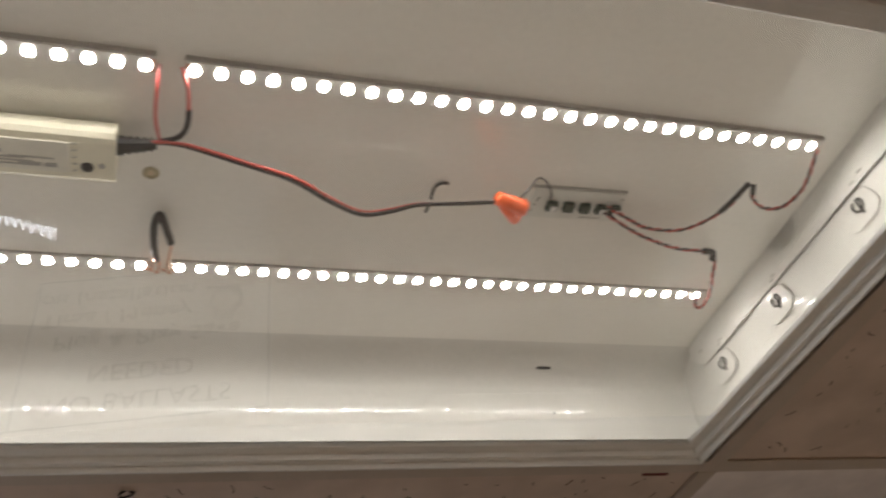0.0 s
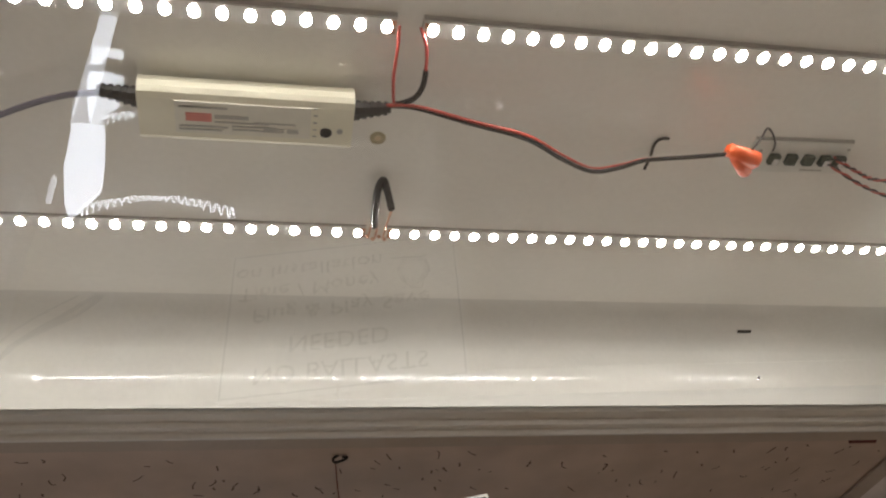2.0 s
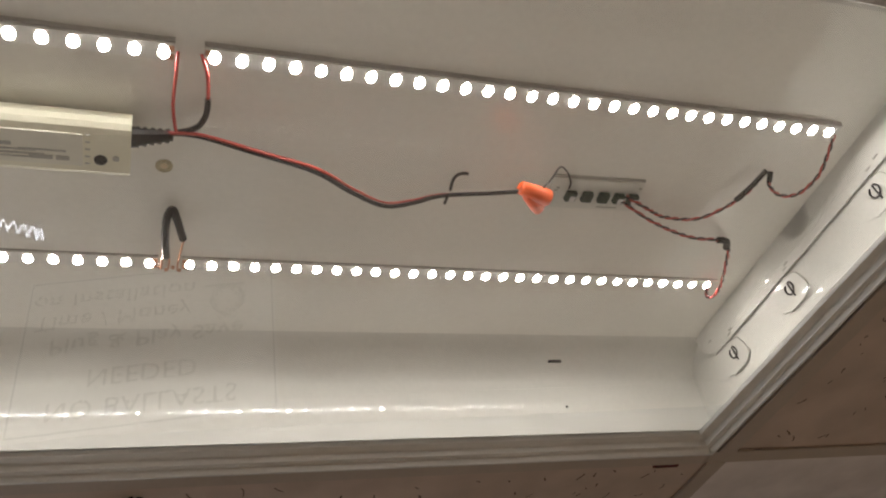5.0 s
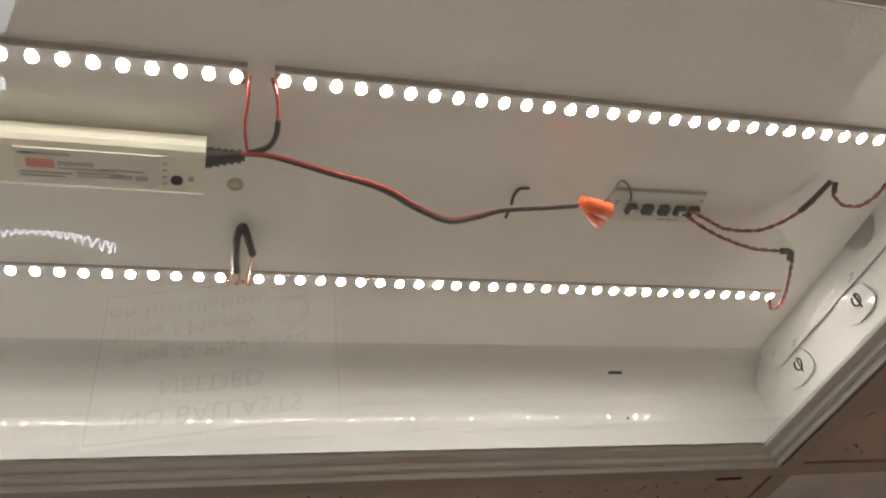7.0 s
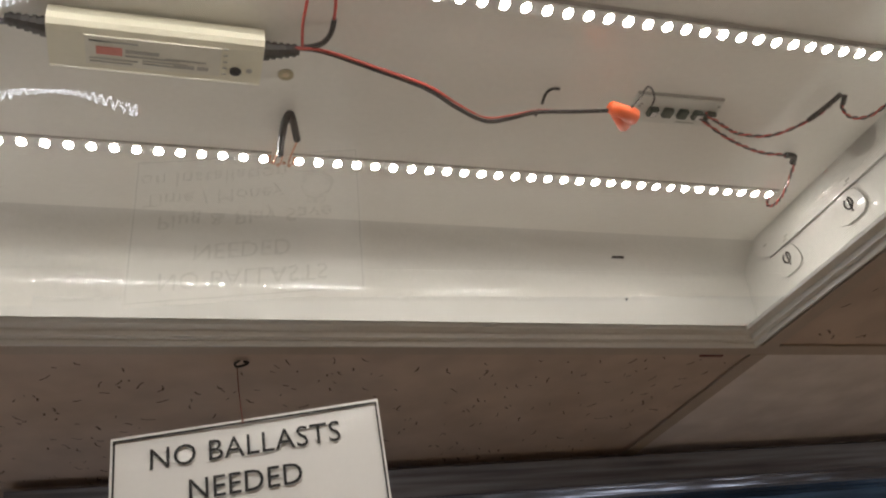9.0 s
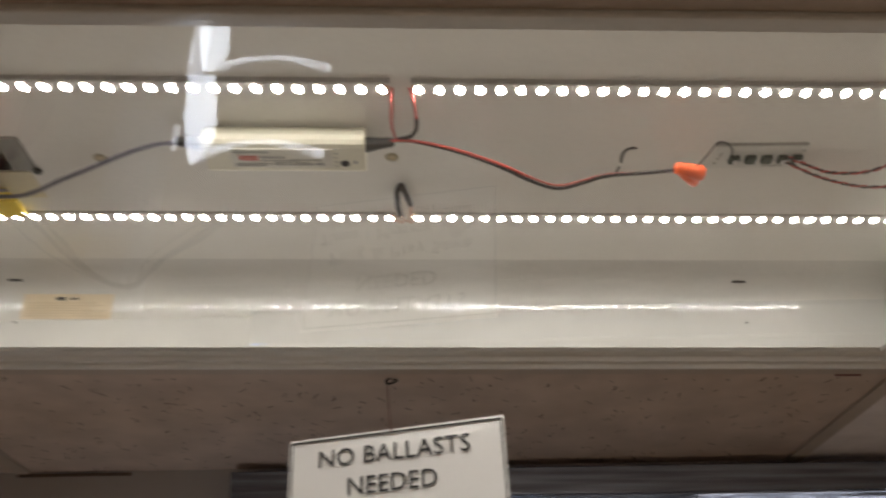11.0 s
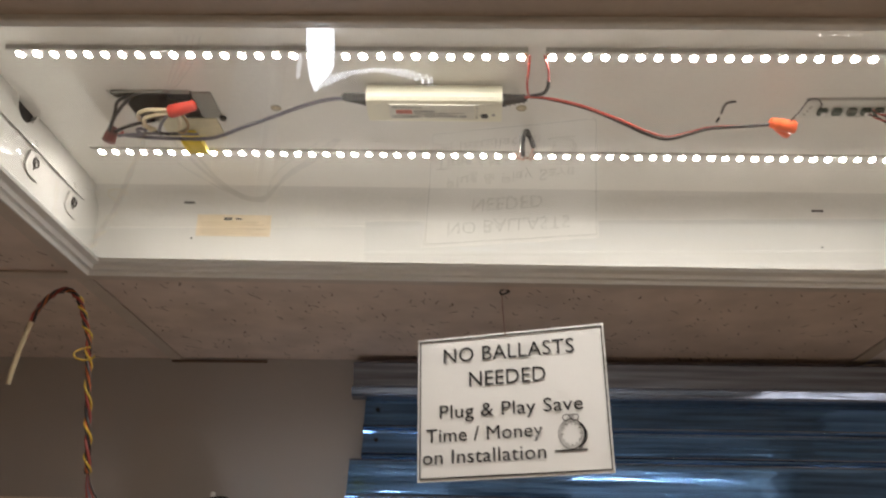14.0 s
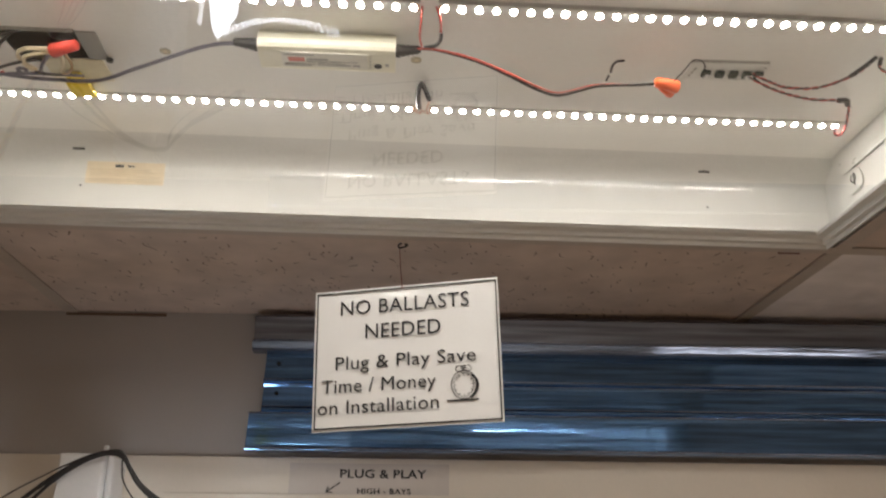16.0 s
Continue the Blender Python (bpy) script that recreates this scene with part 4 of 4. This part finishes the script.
# boxed lamp with black leads hanging over it
bx = thing("wall_box", "white plastic box on the display board with a cable tie", "box", (-0.5, 0.55, 2.0))
wpart("body", box(-0.552, 0.502, 1.85, -0.482, 0.585, 2.2385, 0.002), WHITEP, bx)
wpart("rib", box(-0.4815, 0.520, 1.85, -0.4715, 0.588, 2.2365, 0.002), WHITEP, bx, "white side rib")
wpart("cable_tie", box(-0.4815, 0.492, 2.238, -0.4755, 0.500, 2.2505, 0.0006), WHITEP, bx, "white cable tie")
for k, (dx, dz, r) in enumerate(((0, 0, 0.0035), (0.004, -0.004, 0.003), (-0.012, 0.004, 0.0012))):
    c = thing("black_lead", "black insulated lead arching over the white box", "cable", (-0.48, 0.49, 2.24), "black leads")
    wwire("lead", [(-0.66 + dx * 3, 0.485, 2.10 + dz), (-0.60 + dx * 2, 0.487, 2.158 + dz * 2), (-0.555 + dx, 0.488, 2.197 + dz), (-0.515, 0.489, 2.224 + dz), (-0.480, 0.490, 2.238 + dz * .6), (-0.452, 0.489, 2.237 + dz), (-0.436 + dx, 0.488, 2.215 + dz), (-0.418 + dx * 2, 0.487, 2.190 + dz), (-0.375 + dx * 2 - dz * 4, 0.486, 2.152 + dz * 2), (-0.33 + dx * 2, 0.485, 2.11)], r, BLACK, c)

# twisted wires hanging from the ceiling grid
hw = thing("hanging_wires", "twisted black, red and yellow wires draped over the ceiling bar", "cable", (-0.625, 0.185, CEIL))
spine = smooth_path([(-0.682, 0.184, 2.30), (-0.6755, 0.184, 2.385), (-0.668, 0.184, 2.438), (-0.652, 0.184, 2.469), (-0.630, 0.184, 2.481), (-0.610, 0.184, 2.468), (-0.596, 0.184, 2.44), (-0.584, 0.184, 2.41), (-0.576, 0.184, 2.368), (-0.566, 0.184, 2.315), (-0.557, 0.184, 2.27), (-0.550, 0.184, 2.232)], 14)
k0 = len(spine) // 8
for nm, ph, mt, r in (("black_wire", 0, DARKW, 0.0021), ("red_wire", 2.1, DREDW, 0.002), ("brown_wire", 4.2, DARKW, 0.0018), ("orange_wire", 5.2, ORANGEW, 0.0014)):
    wpart(nm, tube(twist(spine[k0:], 0.0024, 7, ph), r, 6), mt, hw, "", True)
tail = spine[len(spine) * 5 // 11:]
wpart("yellow_wire", tube(twist(tail, 0.0042, 6, 1.0), 0.0015, 6), YELLOWW, hw, "cream yellow wire wound round the others", True)
wwire("yellow_end", [(-0.6675, 0.182, 2.432), (-0.672, 0.181, 2.405), (-0.6765, 0.181, 2.375), (-0.680, 0.182, 2.345)], 0.0034, CREAMW, hw, "bare cream wire end")
wwire("yellow_loop", [(-0.578, 0.182, 2.398), (-0.593, 0.178, 2.392), (-0.5955, 0.177, 2.384), (-0.586, 0.179, 2.379), (-0.575, 0.181, 2.381), (-0.569, 0.181, 2.386)], 0.0013, YELLOWW, hw)
for k in range(4):
    wwire("loose_wire", [(-0.550, 0.184, 2.236), (-0.548 + 0.002 * k, 0.184, 2.215), (-0.542 + 0.006 * k, 0.184, 2.19), (-0.538 + 0.010 * k, 0.184, 2.15), (-0.536 + 0.011 * k, 0.184, 2.10)], 0.0014, (DREDW, GREYW, DREDW, DARKW)[k], hw)

# lit lamp below the troffer, seen mirrored in the acrylic; its coiled cord is made to glow
DROP = -0.024
lamp = thing("blade_lamp", "bright white tapered lamp blade with a coiled cord, made to glow, beside it", "lamp", (-0.345, 0.34, 1.7))
bm = bmesh.new()
edge = [(-0.374, 1.94), (-0.370, 2.03), (-0.357, 2.10), (-0.345, 2.127), (-0.335, 2.105), (-0.316, 2.072), (-0.318, 2.03), (-0.328, 1.95), (-0.331, 1.94)]
vs = [bm.verts.new((x, 0.34, z + DROP)) for x, z in edge]
f = bm.faces.new(vs)
bmesh.ops.triangulate(bm, faces=[f])
thicken(bm, 0.006)
wpart("blade", bm, BLADE, lamp, "glowing white lamp blade")
wpart("shaft", box(-0.380, 0.336, 1.636, -0.352, 0.346, 1.915, 0.004), SHAFT, lamp, "dimly glowing lamp body")
wpart("fin", box(-0.383, 0.336, 2.02, -0.3765, 0.345, 2.07, 0.002), SHAFT, lamp)
wpart("stem", box(-0.382, 0.334, 0.75, -0.352, 0.348, 1.636, 0.003), WHITEP, lamp, "white stem")
wpart("foot", disc(0.12, 0.02, 24, Matrix.Translation((-0.367, 0.341, 0.76))), WHITEP, lamp)
arc = smooth_path([(-0.335, 0.34, 2.105), (-0.305, 0.34, 2.092), (-0.265, 0.34, 2.080), (-0.226, 0.34, 2.078), (-0.185, 0.34, 2.086), (-0.140, 0.34, 2.102)], 40)
hel = []
for i, p in enumerate(arc):
    a = 2 * math.pi * 21 * i / (len(arc) - 1)
    w = 0.0025 + 0.006 * abs(i / (len(arc) - 1) - 0.5) * 2
    hel.append(p + Vector((0.0, w * math.cos(a), DROP + w * math.sin(a))))
wpart("spiral", tube(hel, 0.0012, 5), CORD_GLOW, lamp, "coiled cord made to glow", True)
cab = thing("counter", "plain cream counter under the display wall", "counter", (0, 0.3, 0))
wpart("body", box(-1.6, 0.12, 0.0, 1.6, 0.44, 0.71, 0.004), BOARD, cab)
wpart("worktop", box(-1.62, 0.10, 0.71, 1.62, 0.445, 0.75, 0.004), WHITEP, cab, "white worktop")

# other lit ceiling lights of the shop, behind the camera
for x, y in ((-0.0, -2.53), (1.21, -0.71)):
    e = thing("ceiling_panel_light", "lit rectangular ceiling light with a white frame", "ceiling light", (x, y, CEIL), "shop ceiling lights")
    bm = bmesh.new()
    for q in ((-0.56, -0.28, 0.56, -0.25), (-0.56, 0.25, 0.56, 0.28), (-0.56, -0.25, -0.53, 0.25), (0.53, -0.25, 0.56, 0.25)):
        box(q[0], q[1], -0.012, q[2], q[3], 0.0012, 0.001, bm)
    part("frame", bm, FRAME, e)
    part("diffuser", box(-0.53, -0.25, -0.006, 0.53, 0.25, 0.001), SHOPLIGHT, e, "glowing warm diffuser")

clip2 = thing("ceiling_clip", "small dark red metal clip at the edge of a ceiling board", "clip", (0.537, 0.195, CEIL))
wpart("strip", box(0.520, 0.1925, 2.4995, 0.552, 0.1975, 2.5025, 0.0008), MAROON, clip2)
